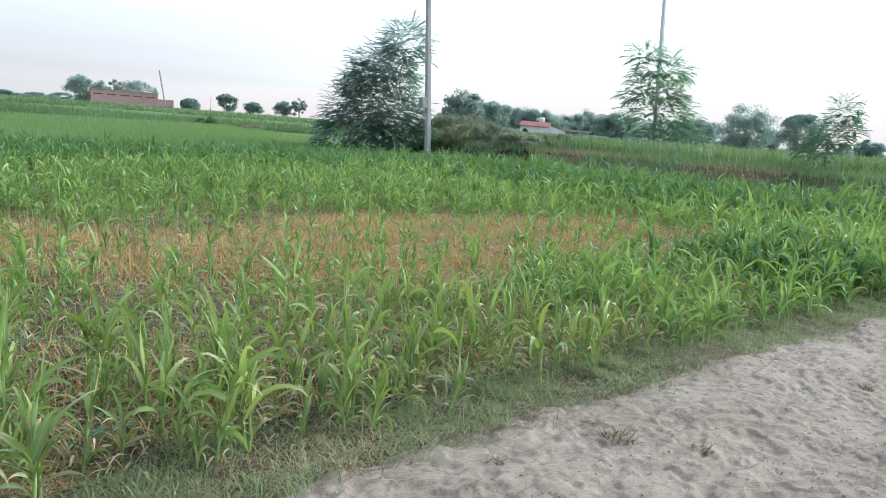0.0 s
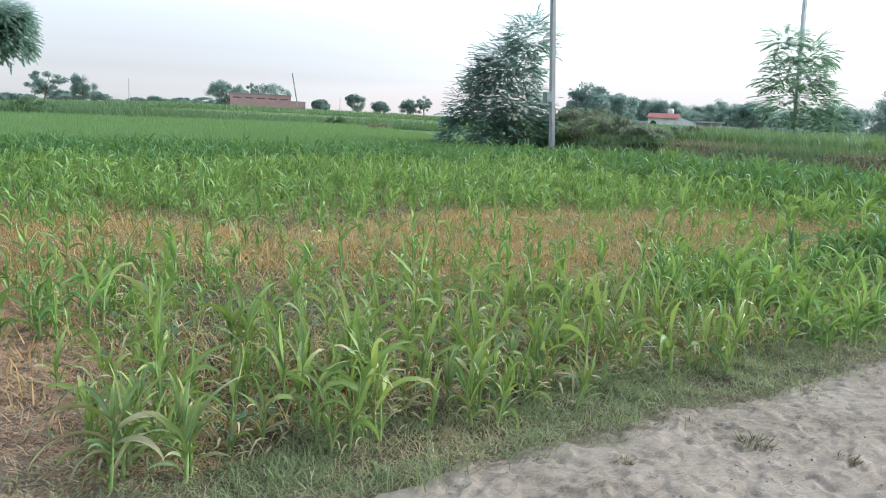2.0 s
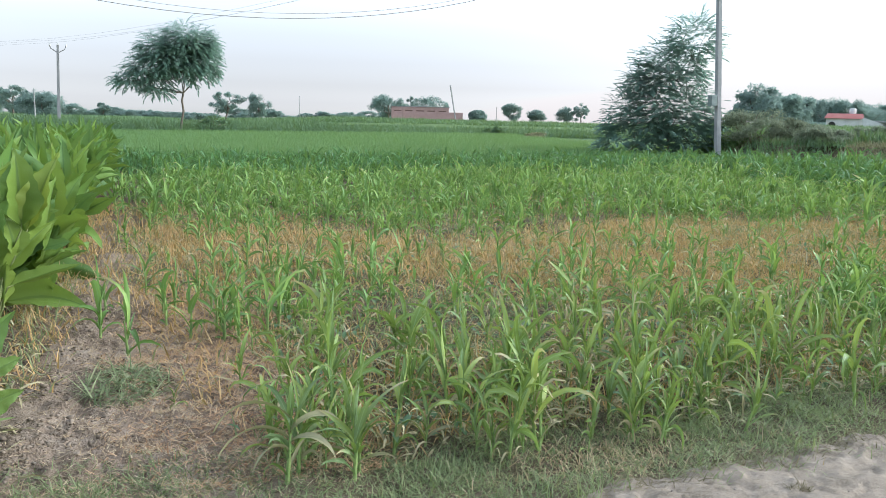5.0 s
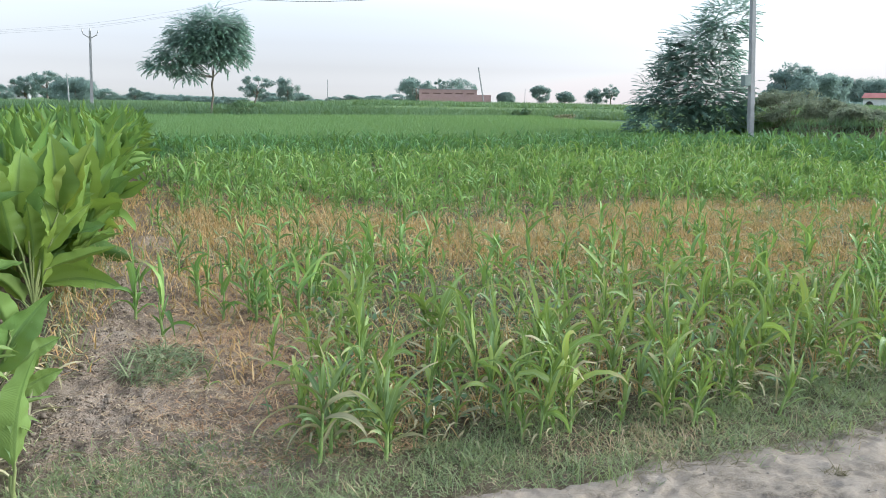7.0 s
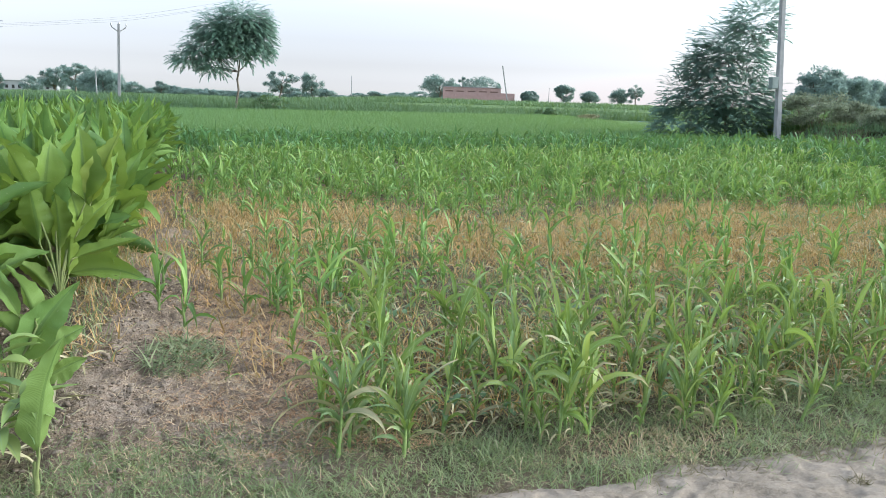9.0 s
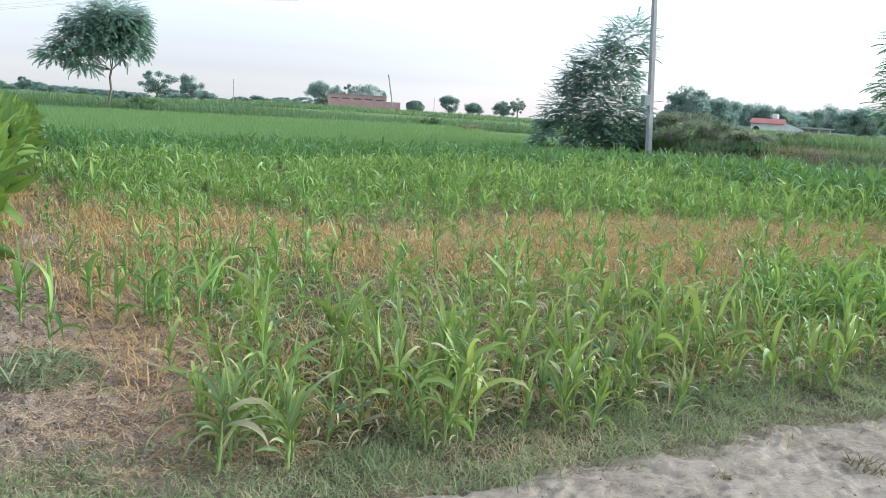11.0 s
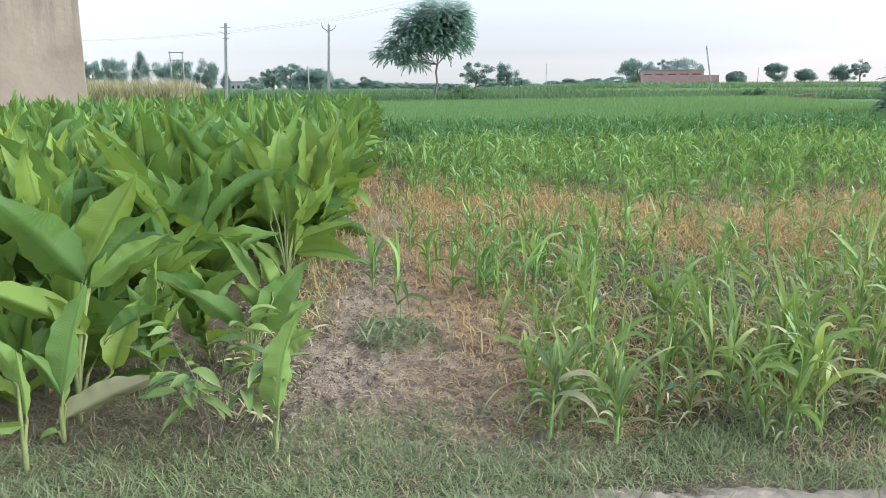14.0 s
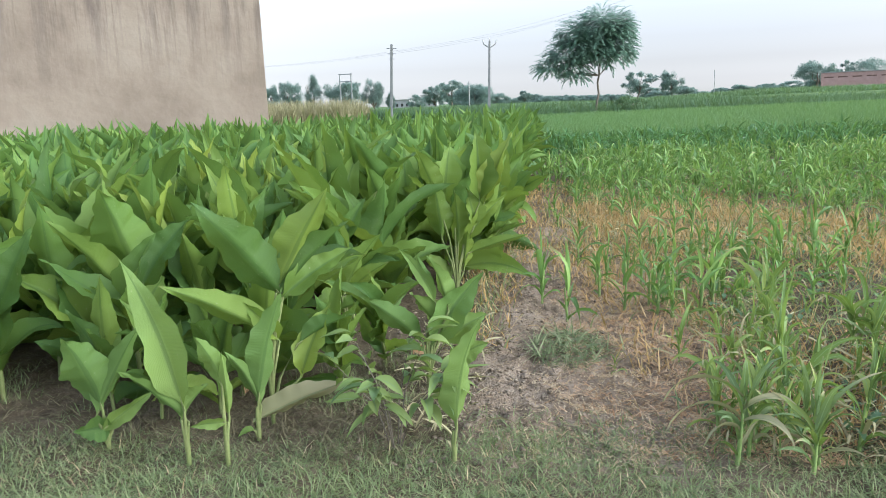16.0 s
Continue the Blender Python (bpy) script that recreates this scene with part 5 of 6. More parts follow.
def build_rice_edge_growth():
    """A green bush, a dry bush and a low heap of earth between the rice and the rising ground."""
    for x, y, w, h, mat, name, label in ((5.6, 60.4, 3.0, 1.35, M_STRIP, "bush", "dark green bush beside the trunk of the lone tree"), (28.9, 60.9, 1.9, 1.0, M_STRIP, "bush", "dark green rounded bush at the edge of the rice"), (27.1, 50.3, 2.3, 0.75, M_SCRUB, "dry_bush", "straggling brown dry bush at the edge of the rice")):
        rg = np.random.default_rng(int(x * 10))
        root = thing(name, (x, y, float(land(x, y)) - 0.03), label, "bush")
        part("branchwork", mesh_from("branchwork", *joined([limb((0, 0, 0), (w * 0.4 * math.cos(a), w * 0.4 * math.sin(a), h * 0.8), 0.02, 0.006, rg) for a in np.linspace(0, 5.5, 7)]), M_BARK), M_BARK, root)
        part("foliage", mesh_from("foliage", *crown_arrays(rg, 0, h * 0.48, w * 0.5, h * 0.5, 26, 150, 0.1, "r"), mat), mat, root)
    rg = np.random.default_rng(58)
    r, a = np.linspace(0, 1, 12), np.linspace(0, 2 * np.pi, 40)
    R, A = np.meshgrid(r, a, indexing="ij")
    X, Y = R * np.cos(A) * 1.5, R * np.sin(A) * 1.1
    Z = 0.42 * (1 - R ** 1.6) * (0.75 + 0.5 * vnoise(X * 2.2 + 9, Y * 2.2)) + 0.05 * (vnoise(X * 7, Y * 7) - 0.5) * (1 - R) - 0.03
    i, j = np.meshgrid(np.arange(11), np.arange(39), indexing="ij")
    q = np.stack([i * 40 + j, (i + 1) * 40 + j, (i + 1) * 40 + j + 1, i * 40 + j + 1], -1)
    earth = rough_mat("heaped_earth", [(0.3, (0.16, 0.115, 0.075)), (0.7, (0.33, 0.25, 0.175))], 3, 0.95, 18, 0.8, 0.04)
    root = thing("earth_heap", (25.6, 39.2, float(land(25.6, 39.2))), "low heap of brown earth with dry grass beside the tree", "earth heap")
    part("earth", mesh_from("earth", np.stack([X, Y, Z], -1), q, None, earth), earth, root)
    N = 700
    b = np.stack([rg.uniform(-1.4, 1.4, N), rg.uniform(-1.1, 1.1, N), np.full(N, 0.02)], 1)
    b[:, 2] += 0.3 * np.clip(1 - np.hypot(b[:, 0] / 1.5, b[:, 1] / 1.1), 0, 1)
    part("dry_grass", mesh_from("dry_grass", *blades(b, rg.uniform(0, 6.3, N), rg.uniform(0.1, 0.35, N), 0.025, rg.uniform(0.4, 1.5, N), rg.uniform(0, 1.2, N), 2), M_SCRUB), M_SCRUB, root)


# ---- trees ----
def crown_arrays(rg, cx, cz, rx, rz, lobes, per, leaf, shape="r"):
    """A crown of many small leaf clumps around uneven lobes."""
    cs = []
    while len(cs) < lobes:
        p = rg.uniform(-1, 1, 3)
        if np.dot(p, p) > 1 or np.dot(p, p) < 0.12:
            continue
        if shape == "cone":
            p[:2] *= 0.9 * (1 - p[2]) / 2 + 0.12
        cs.append(p)
    cs = np.array(cs)
    r = rg.uniform(0.2, 0.38, lobes)
    if shape == "open":
        r *= 0.8
    cc = np.repeat(cs, per, 0)
    u = rg.normal(0, 1, (lobes * per, 3))
    u /= np.linalg.norm(u, axis=1, keepdims=True)
    u *= (rg.random((lobes * per, 1)) ** 0.5) * np.repeat(r, per)[:, None]
    p = cc + u
    if shape == "dome":
        p[:, 2] = np.maximum(p[:, 2], -0.75)
        nrm = np.linalg.norm(p, axis=1, keepdims=True)
        p = p / np.maximum(nrm, 1.0)
    pts = p * (rx, rx, rz) + (cx, 0, cz)
    N = len(pts)
    return blades(pts, rg.uniform(0, 6.3, N), leaf * rg.uniform(0.6, 1.4, N), leaf * 0.7, rg.uniform(-1.2, 1.0, N), rg.uniform(0, 0.8, N), 1)


def limb(p0, p1, r0, r1, rg, n=5, wob=0.06):
    p0, p1 = np.asarray(p0, float), np.asarray(p1, float)
    t = np.linspace(0, 1, n)[:, None]
    pts = p0 + (p1 - p0) * t + rg.normal(0, wob, (n, 3)) * np.linalg.norm(p1 - p0) * np.sin(np.pi * t)
    return tube_arrays(pts, np.linspace(r0, r1, n), 6)


def far_tree(x, y, top, w, shape, seed, mat):
    rg = np.random.default_rng(seed)
    z = float(land(x, y))
    H = max(top - z, 1.0)
    low = {"r": 0.12, "open": 0.3, "bush": 0.0, "dome": 0.05, "low": 0.0, "cone": 0.1}[shape]
    words = {"r": "rounded broad-leaved tree", "open": "open-crowned tree with loose foliage", "bush": "dense rounded bush", "dome": "smooth dome-shaped tree crown", "low": "low distant thicket", "cone": "narrow pointed tree"}[shape]
    root = thing("bush" if shape in ("bush", "low") else "tree", (x, y, z - 0.05), f"{words} in haze-paled green beyond the fields", "bush" if shape in ("bush", "low") else "tree", "trees along the horizon")
    rz = H * (1 - low) / 2
    cz = H * low + rz
    pieces = [limb((0, 0, 0), (rg.normal(0, 0.1), 0, cz), 0.035 * H, 0.018 * H, rg)]
    for _ in range(5):
        a = rg.uniform(0, 6.3)
        pieces.append(limb((0, 0, H * (low + 0.05)), (0.35 * w * np.cos(a), 0.35 * w * np.sin(a), cz + rz * rg.uniform(-0.2, 0.5)), 0.018 * H, 0.006 * H, rg))
    part("trunk", mesh_from("trunk", *joined(pieces), M_BARK), M_BARK, root)
    lobes = {"r": 42, "open": 26, "bush": 56, "dome": 80, "low": 40, "cone": 44}[shape]
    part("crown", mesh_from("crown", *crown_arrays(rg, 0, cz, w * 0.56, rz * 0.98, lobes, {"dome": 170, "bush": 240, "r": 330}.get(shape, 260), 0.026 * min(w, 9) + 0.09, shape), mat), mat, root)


def frond_arrays(base, az, rise, length, rg, leaflets=15, drop=0.7, size=0.095):
    """Feathery fronds: leaflets in two rows along a drooping midrib."""
    N = len(az)
    s = np.linspace(0.1, 1, leaflets)
    el = rise[:, None] - drop * s[None]
    step = length[:, None] / leaflets
    r = np.cumsum(np.cos(el) * step, 1)
    z = np.cumsum(np.sin(el) * step, 1)
    p = base[:, None] + np.stack([r * np.cos(az)[:, None], r * np.sin(az)[:, None], z], -1)
    out = []
    for sgn in (-1, 1):
        la = az[:, None] + sgn * (1.2 - 0.5 * s[None]) + rg.normal(0, 0.2, (N, leaflets))
        ln = length[:, None] * size * 2.3 * (0.5 + 0.6 * np.sin(np.pi * np.clip(s, 0, 0.95)))[None] * rg.uniform(0.8, 1.2, (N, leaflets))
        out.append(blades(p.reshape(-1, 3), la.ravel(), ln.ravel(), length.repeat(leaflets) * size * 1.0, (el * 0.6).ravel(), 0.5, 1))
    return joined(out)


def feathery_tree(name, x, y, label, category, trunk_h, crown, n_fronds, frond_len, seed, mat, z=None, trunk_r=0.1, under=0.0, size=0.095, drop=0.7):
    """crown: list of (dx, dy, z, rx, rz) lobes; fronds stand on the lobes' skins and hang outwards."""
    rg = np.random.default_rng(seed)
    z0 = float(land(x, y)) if z is None else z
    root = thing(name, (x, y, z0 - 0.05), label, category)
    pieces = [limb((0, 0, 0), (crown[0][0] * 0.5, crown[0][1] * 0.5, trunk_h), trunk_r, trunk_r * 0.75, rg, 6, 0.03)]
    top = np.array((crown[0][0] * 0.5, crown[0][1] * 0.5, trunk_h))
    limbs = []
    for dx, dy, cz, rx, rz in crown:
        mid = np.array((dx, dy, cz))
        limbs.append([limb(top, mid, trunk_r * 0.45, trunk_r * 0.2, rg)])
        for _ in range(5):
            a, e = rg.uniform(0, 6.3), rg.uniform(-0.3, 0.9)
            limbs[-1].append(limb(mid - (0, 0, rz * 0.4), mid + np.array((rx * np.cos(a) * np.cos(e), rx * np.sin(a) * np.cos(e), rz * np.sin(e))) * 0.85, trunk_r * 0.28, trunk_r * 0.08, rg))
    stem = part("trunk", mesh_from("trunk", *joined(pieces), M_BARK), M_BARK, root)
    for lb in limbs:
        part("limb", mesh_from("limb", *joined(lb), M_BARK), M_BARK, stem)
    wts = np.array([c[3] * c[4] for c in crown])
    fr = []
    for (dx, dy, cz, rx, rz), wt in zip(crown, wts / wts.sum()):
        n = int(n_fronds * wt)
        u = rg.normal(0, 1, (n, 3))
        u[:, 2] = np.abs(u[:, 2]) - under
        u /= np.linalg.norm(u, axis=1, keepdims=True)
        rad = rg.uniform(0.35, 0.95, n) ** 0.6
        b = u * rad[:, None] * (rx, rx, rz) + (dx, dy, cz)
        az = np.arctan2(u[:, 1], u[:, 0]) + rg.normal(0, 0.6, n)
        fr.append(frond_arrays(b, az, np.radians(20 + 35 * u[:, 2]) + rg.normal(0, 0.25, n), frond_len * rg.uniform(0.6, 1.25, n), rg, 15, drop, size))
    part("crown", mesh_from("crown", *joined(fr), mat), mat, root)


def build_trees():
    S = 1.5
    west_near = ((-17.5, 138.9, 5.6, 5.2, 'open'), (-10.6, 109.5, 4.0, 4.7, 'bush'), (-5.6, 169.9, 3.6, 2.7, 'r'), (6.3, 89.8, 1.9, 2.0, 'bush'), (12.8, 119.3, 5.2, 4.7, 'open'), (17.4, 118.7, 5.1, 2.9, 'r'))
    far_low = ((-14.1, 219.6, 2.1, 6.4, 'low'), (-0.8, 230.0, 2.6, 10.1, 'low'), (6.1, 219.9, 2.4, 6.4, 'low'), (40.4, 216.3, 2.1, 6.4, 'low'), (48.5, 183.7, 3.2, 5.6, 'low'))
    ridge = ((51.2, 162.1, 7.2, 6.7, 'r'), (61.4, 163.9, 7.3, 7.7, 'dome'), (56.6, 162.4, 6.8, 2.5, 'open'), (61.2, 136.9, 3.9, 3.3, 'dome'))
    ridge_more = ((71.4, 143.2, 5.4, 3.7, 'r'), (78.3, 145.2, 4.5, 3.4, 'r'), (86.5, 146.4, 5.1, 4.2, 'r'), (89.0, 144.9, 5.9, 3.2, 'open'))
    east = ((48.4, 50.6, 4.9, 4.6, 'r'), (53.4, 52.7, 4.7, 3.3, 'r'), (140.9, 127.4, 8.2, 7.0, 'r'), (153.5, 128.2, 8.0, 8.8, 'r'), (158.3, 122.2, 8.8, 8.8, 'r'), (89.6, 63.8, 5.7, 5.6, 'r'))
    east_more = ((69.2, 40.1, 4.5, 3.5, 'r'), (89.1, 45.4, 7.1, 6.9, 'bush'), (135.8, 63.6, 5.0, 2.6, 'r'), (78.1, 33.6, 5.8, 4.4, 'dome'), (140.3, 53.1, 4.5, 2.2, 'r'), (113.3, 39.6, 4.6, 3.5, 'dome'))
    west = ((-51.8, 140.8, 6.4, 3.3, 'r'), (-45.6, 132.3, 6.5, 4.6, 'r'), (-44.2, 143.3, 7.7, 4.0, 'cone'), (-38.6, 145.0, 7.1, 6.6, 'r'), (-25.6, 112.1, 5.5, 3.0, 'r'))
    west_more = ((-34.3, 166.5, 4.3, 3.0, 'cone'), (-31.9, 187.3, 4.0, 4.2, 'low'), (-24.9, 168.2, 5.5, 4.5, 'r'), (-20.4, 163.7, 6.3, 4.8, 'open'), (-12.1, 124.4, 4.5, 4.6, 'bush'))
    rt = np.random.default_rng(91)
    treeline = tuple((-math.sin(a) * d, math.cos(a) * d, top, w, "bush" if int(top * 10) % 2 else "r") for a, d, top, w in ((math.radians(-46.5 - 1.15 * k), 175 + rt.uniform(-12, 12), rt.uniform(6.2, 8.0), rt.uniform(5, 8)) for k in range(13)))
    hedge = tuple((-math.sin(a) * d, math.cos(a) * d, top, w, "low") for a, d, top, w in ((math.radians(-44.0 - 1.6 * k), 150 + rt.uniform(-8, 8), rt.uniform(2.5, 3.4), rt.uniform(5, 7)) for k in range(19)))
    skyline = tuple((-math.sin(a) * d, math.cos(a) * d, top, w, "r" if top > 3.2 else "low") for a, d, top, w in ((math.radians(7.0 - 1.35 * k + rt.uniform(-0.4, 0.4)), 214 + rt.uniform(-12, 12), rt.uniform(2.1, 3.9), rt.uniform(3.5, 7.5)) for k in range(20)))
    i = 0
    for group in (hedge, west_near, far_low, ridge, ridge_more, east, east_more, west, west_more, treeline, skyline):
        for x, y, top, w, shape in group:
            k = S if math.hypot(x, y) > 80 else 1.0
            far_tree(x * k, y * k, 1.5 + (top - 1.5) * k, w * k, shape, 600 + i, M_TREE_HAZED)
            i += 1
    feathery_tree("roadside_tree", 22.0, 28.3, "large feathery green tree, bushy to the ground, beside a concrete pole", "tree", 1.2,
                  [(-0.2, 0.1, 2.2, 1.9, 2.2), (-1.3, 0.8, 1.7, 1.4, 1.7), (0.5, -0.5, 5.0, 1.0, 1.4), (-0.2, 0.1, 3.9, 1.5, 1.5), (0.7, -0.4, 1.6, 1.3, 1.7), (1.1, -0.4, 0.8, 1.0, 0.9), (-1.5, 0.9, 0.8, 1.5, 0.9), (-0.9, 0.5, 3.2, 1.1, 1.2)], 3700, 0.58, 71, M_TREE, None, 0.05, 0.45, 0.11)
    feathery_tree("slender_tree", 35.2, 22.8, "slender sparse feathery tree on the bank beside a leaning pole", "tree", 1.5,
                  [(0.2, 0, 1.9, 1.8, 1.4), (-0.4, 0, 3.1, 1.5, 1.2), (0.3, 0, 4.2, 1.3, 1.0), (-0.9, 0.3, 4.9, 0.8, 0.7), (1.2, -0.5, 1.1, 1.7, 0.9)], 900, 0.75, 72, M_TREE_BACKLIT, None, 0.03, 0.3, 0.105, 0.9)
    feathery_tree("lone_tree", 3.15, 59.9, "lone umbrella-shaped tree with drooping feathery crown in the rice", "tree", 2.9,
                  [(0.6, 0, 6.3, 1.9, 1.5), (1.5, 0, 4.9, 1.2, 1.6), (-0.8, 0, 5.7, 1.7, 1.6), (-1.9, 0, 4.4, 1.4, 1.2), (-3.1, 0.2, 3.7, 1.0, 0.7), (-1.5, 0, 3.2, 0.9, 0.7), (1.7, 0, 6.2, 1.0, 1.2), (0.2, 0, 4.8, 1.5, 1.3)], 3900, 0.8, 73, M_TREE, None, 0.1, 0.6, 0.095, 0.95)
    feathery_tree("sapling", 25.6, 10.2, "thin leafy sapling on the bank", "sapling", 1.1,
                  [(0.1, 0, 1.2, 0.6, 0.8), (-0.5, 0.1, 0.8, 0.6, 0.6), (0.4, -0.2, 2.0, 0.4, 0.6), (0.8, -0.3, 1.5, 0.4, 0.4)], 620, 0.36, 74, M_TREE_BACKLIT, None, 0.025, 0.4, 0.12)
    for j, (x, y, h, w) in enumerate(((24.2, 25.8, 1.5, 2.6), (25.9, 25.2, 1.05, 1.9), (24.9, 22.8, 0.8, 1.8), (28.3, 23.3, 0.8, 2.2))):
        rg = np.random.default_rng(800 + j)
        root = thing("dry_shrub", (x, y, float(land(x, y)) - 0.03), "grey-brown dry thorny shrub on the bank", "shrub", "dry shrubs on the bank")
        part("branchwork", mesh_from("branchwork", *joined([limb((0, 0, 0), (w * 0.4 * math.cos(a), w * 0.4 * math.sin(a), h * 0.8), 0.02, 0.006, rg) for a in np.linspace(0, 5.5, 9)]), M_BARK), M_BARK, root)
        part("foliage", mesh_from("foliage", *crown_arrays(rg, 0, h * 0.46, w * 0.52, h * 0.52, 34, 240, 0.085, "r"), M_SHRUB), M_SHRUB, root)


# ---- poles and wires ----
# lighter copy of the pole concrete, with distance haze put into its colour
M_HAZED_POLE = rough_mat("pale_pole_concrete", [(0.3, (0.45, 0.44, 0.43)), (0.7, (0.58, 0.57, 0.55))], 2.0, 0.9)
M_METER = rough_mat("painted_meter_box", [(0.3, (0.17, 0.2, 0.18)), (0.7, (0.25, 0.28, 0.25))], 6, 0.6)


def concrete_pole(name, x, y, top, label, lean=(0.0, 0.0), w0=0.16, w1=0.10, mat=None):
    z = float(land(x, y))
    root = thing(name, (x, y, z), label, "utility pole", rx=lean[0], ry=lean[1])
    H = top - z
    bm = bmesh.new()
    box_bm(bm, -w0, w0, -w0 * 0.8, w0 * 0.8, -0.4, H)
    for v in bm.verts:
        if v.co.z > 0:
            v.co.x *= w1 / w0
            v.co.y *= w1 / w0
    bmesh.ops.bevel(bm, geom=list(bm.edges), offset=0.02, segments=2, affect="EDGES")
    part("shaft", bm, mat or M_CONCRETE, root)
    return root, H


def insulator(parent, p):
    tube_part("insulator", [(p[0], p[1], p[2]), (p[0], p[1], p[2] + 0.06), (p[0], p[1], p[2] + 0.1), (p[0], p[1], p[2] + 0.2), (p[0], p[1], p[2] + 0.26)], [0.03, 0.08, 0.06, 0.08, 0.02], M_WHITE, parent, "pale porcelain insulator")


def build_poles():
    root, H = concrete_pole("electric_pole", 22.35, 25.6, 11.2, "tall pale concrete electric pole with a meter box", (-2.4, -2.8), 0.12, 0.09)
    box = box_part("meter_box", (-0.5, -0.2, -0.2, 0.02, 2.4, 2.85), M_METER, root, "small grey-green metal meter box", 0.015)
    box_part("door", (-0.48, -0.22, -0.212, -0.203, 2.43, 2.82), M_METER, box, "", 0.003)
    tube_part("bracket", [(-0.2, -0.05, 2.6), (0.0, -0.05, 2.6)], [0.02, 0.02], M_STEEL, box)
    arm = box_part("cross_arm", (-0.7, 0.7, -0.05, 0.05, H - 0.5, H - 0.4), M_STEEL, root, "", 0.01)
    for dx in (-0.6, 0, 0.6):
        insulator(arm, (dx, 0, H - 0.4))
    root, H = concrete_pole("leaning_pole", 37.0, 23.8, 10.5, "slender pale electric pole leaning behind a sparse tree", (-2.0, -1.3), 0.13, 0.09, M_HAZED_POLE)
    box_part("cross_arm", (-0.6, 0.6, -0.05, 0.05, H - 0.5, H - 0.4), M_STEEL, root, "", 0.01)
    # field line: a plain pole with side pins and one with a forked top
    root, H = concrete_pole("line_pole", -14.2, 68.55, 6.8, "grey concrete line pole with side pins standing in rice", (0, 3.0), 0.13, 0.10, M_OLD_POLE)
    for i, dz in enumerate((0.35, 0.8, 1.25)):
        tube_part("pin", [(-0.45 + 0.1 * i, 0, H - dz), (0.45 - 0.1 * i, 0, H - dz)], [0.025, 0.025], M_STEEL, root)
    root, H = concrete_pole("forked_pole", -6.75, 84.7, 7.9, "grey concrete line pole with forked arm and insulators", (0, 2.0), 0.15, 0.10, M_OLD_POLE)
    fork = tube_part("fork_arm", [(-0.7, 0, H - 0.12), (-0.6, 0, H - 0.35), (0, 0, H - 0.75), (0.6, 0, H - 0.35), (0.7, 0, H - 0.12)], [0.05] * 5, M_OLD_POLE, root, "bent steel arm")
    for p in ((-0.7, 0, H - 0.14), (0.7, 0, H - 0.14)):
        insulator(fork, p)
    insulator(root, (0, 0, H))
    # transformer frame
    z = float(land(-46.0, 174.0))
    root = thing("transformer_frame", (-46.0, 174.0, z), "tall two-legged steel transformer frame beyond the dry cane", "transformer frame")
    for sx in (-1.3, 1.3):
        box_part("leg", (sx - 0.12, sx + 0.12, -0.12, 0.12, -0.3, 8.9), M_CONCRETE, root, "", 0.02)
    for zz in (8.6, 7.0):
        box_part("cross_beam", (-1.6, 1.6, -0.1, 0.1, zz, zz + 0.2), M_STEEL, root, "", 0.02)
    # old leaning pole by the brick building, and thin far posts
    z = float(land(85.3, 206.0))
    root = thing("old_leaning_pole", (85.3, 206.0, z), "weathered grey pole leaning beside the brick shed", "pole", ry=-11.0, rz=0)
    box_part("shaft", (-0.14, 0.14, -0.14, 0.14, -0.3, 10.4), M_CONCRETE, root, "", 0.03)
    for x, y, top in ((37.5, 190.0, 6.8), (98.0, 206.0, 6.0), (-69.0, 205.0, 7.0), (-62.0, 200.0, 5.5), (-13.5, 130.0, 5.0)):
        z = float(land(x, y))
        root = thing("far_post", (x, y, z), "thin distant grey post", "pole", "thin far posts")
        tube_part("shaft", [(0, 0, -0.2), (0, 0, (top - z) * 0.5), (0, 0, top - z)], [0.1, 0.09, 0.07], M_CONCRETE, root)


def wire(name, p, q, sag, r, label):
    t = np.linspace(0, 1, 33)[:, None]
    pts = np.array(p) * (1 - t) + np.array(q) * t - np.array((0, 0, 1.0)) * sag * 4 * t * (1 - t)
    me = mesh_from(name, *tube_arrays(pts, [r] * 33, 5), M_WIRE)
    tagged(new(name, me), label, "overhead wire", "overhead wires")


def build_wires():
    for dx, dz in ((-0.7, 0.5), (0.0, 0.2), (0.7, 0.5)):
        wire("power_wire", (-6.5 + dx, 84.7, 7.95 + dz), (21.85 + dx * 0.6, 26.05, 10.9), 0.9, 0.006, "thin grey power line between concrete poles")
        wire("power_wire", (-6.5 + dx, 84.7, 7.95 + dz), (-60 + dx, 128.0, 9.0), 0.9, 0.006, "thin grey power line running off over the fields")
    for dz in (0.0, 0.16):
        wire("service_cable", (21.9, 26.0, 10.5 + dz), (-8.6, 22.5, 6.2 + dz * 1.5), 3.67 + dz * 0.4, 0.010 - 0.025 * dz, "sagging dark service cable from the pole to the building")
    wire("power_wire", (21.9, 26.0, 10.6), (36.8, 24.1, 10.0), 0.4, 0.012, "thin grey power line between concrete poles")


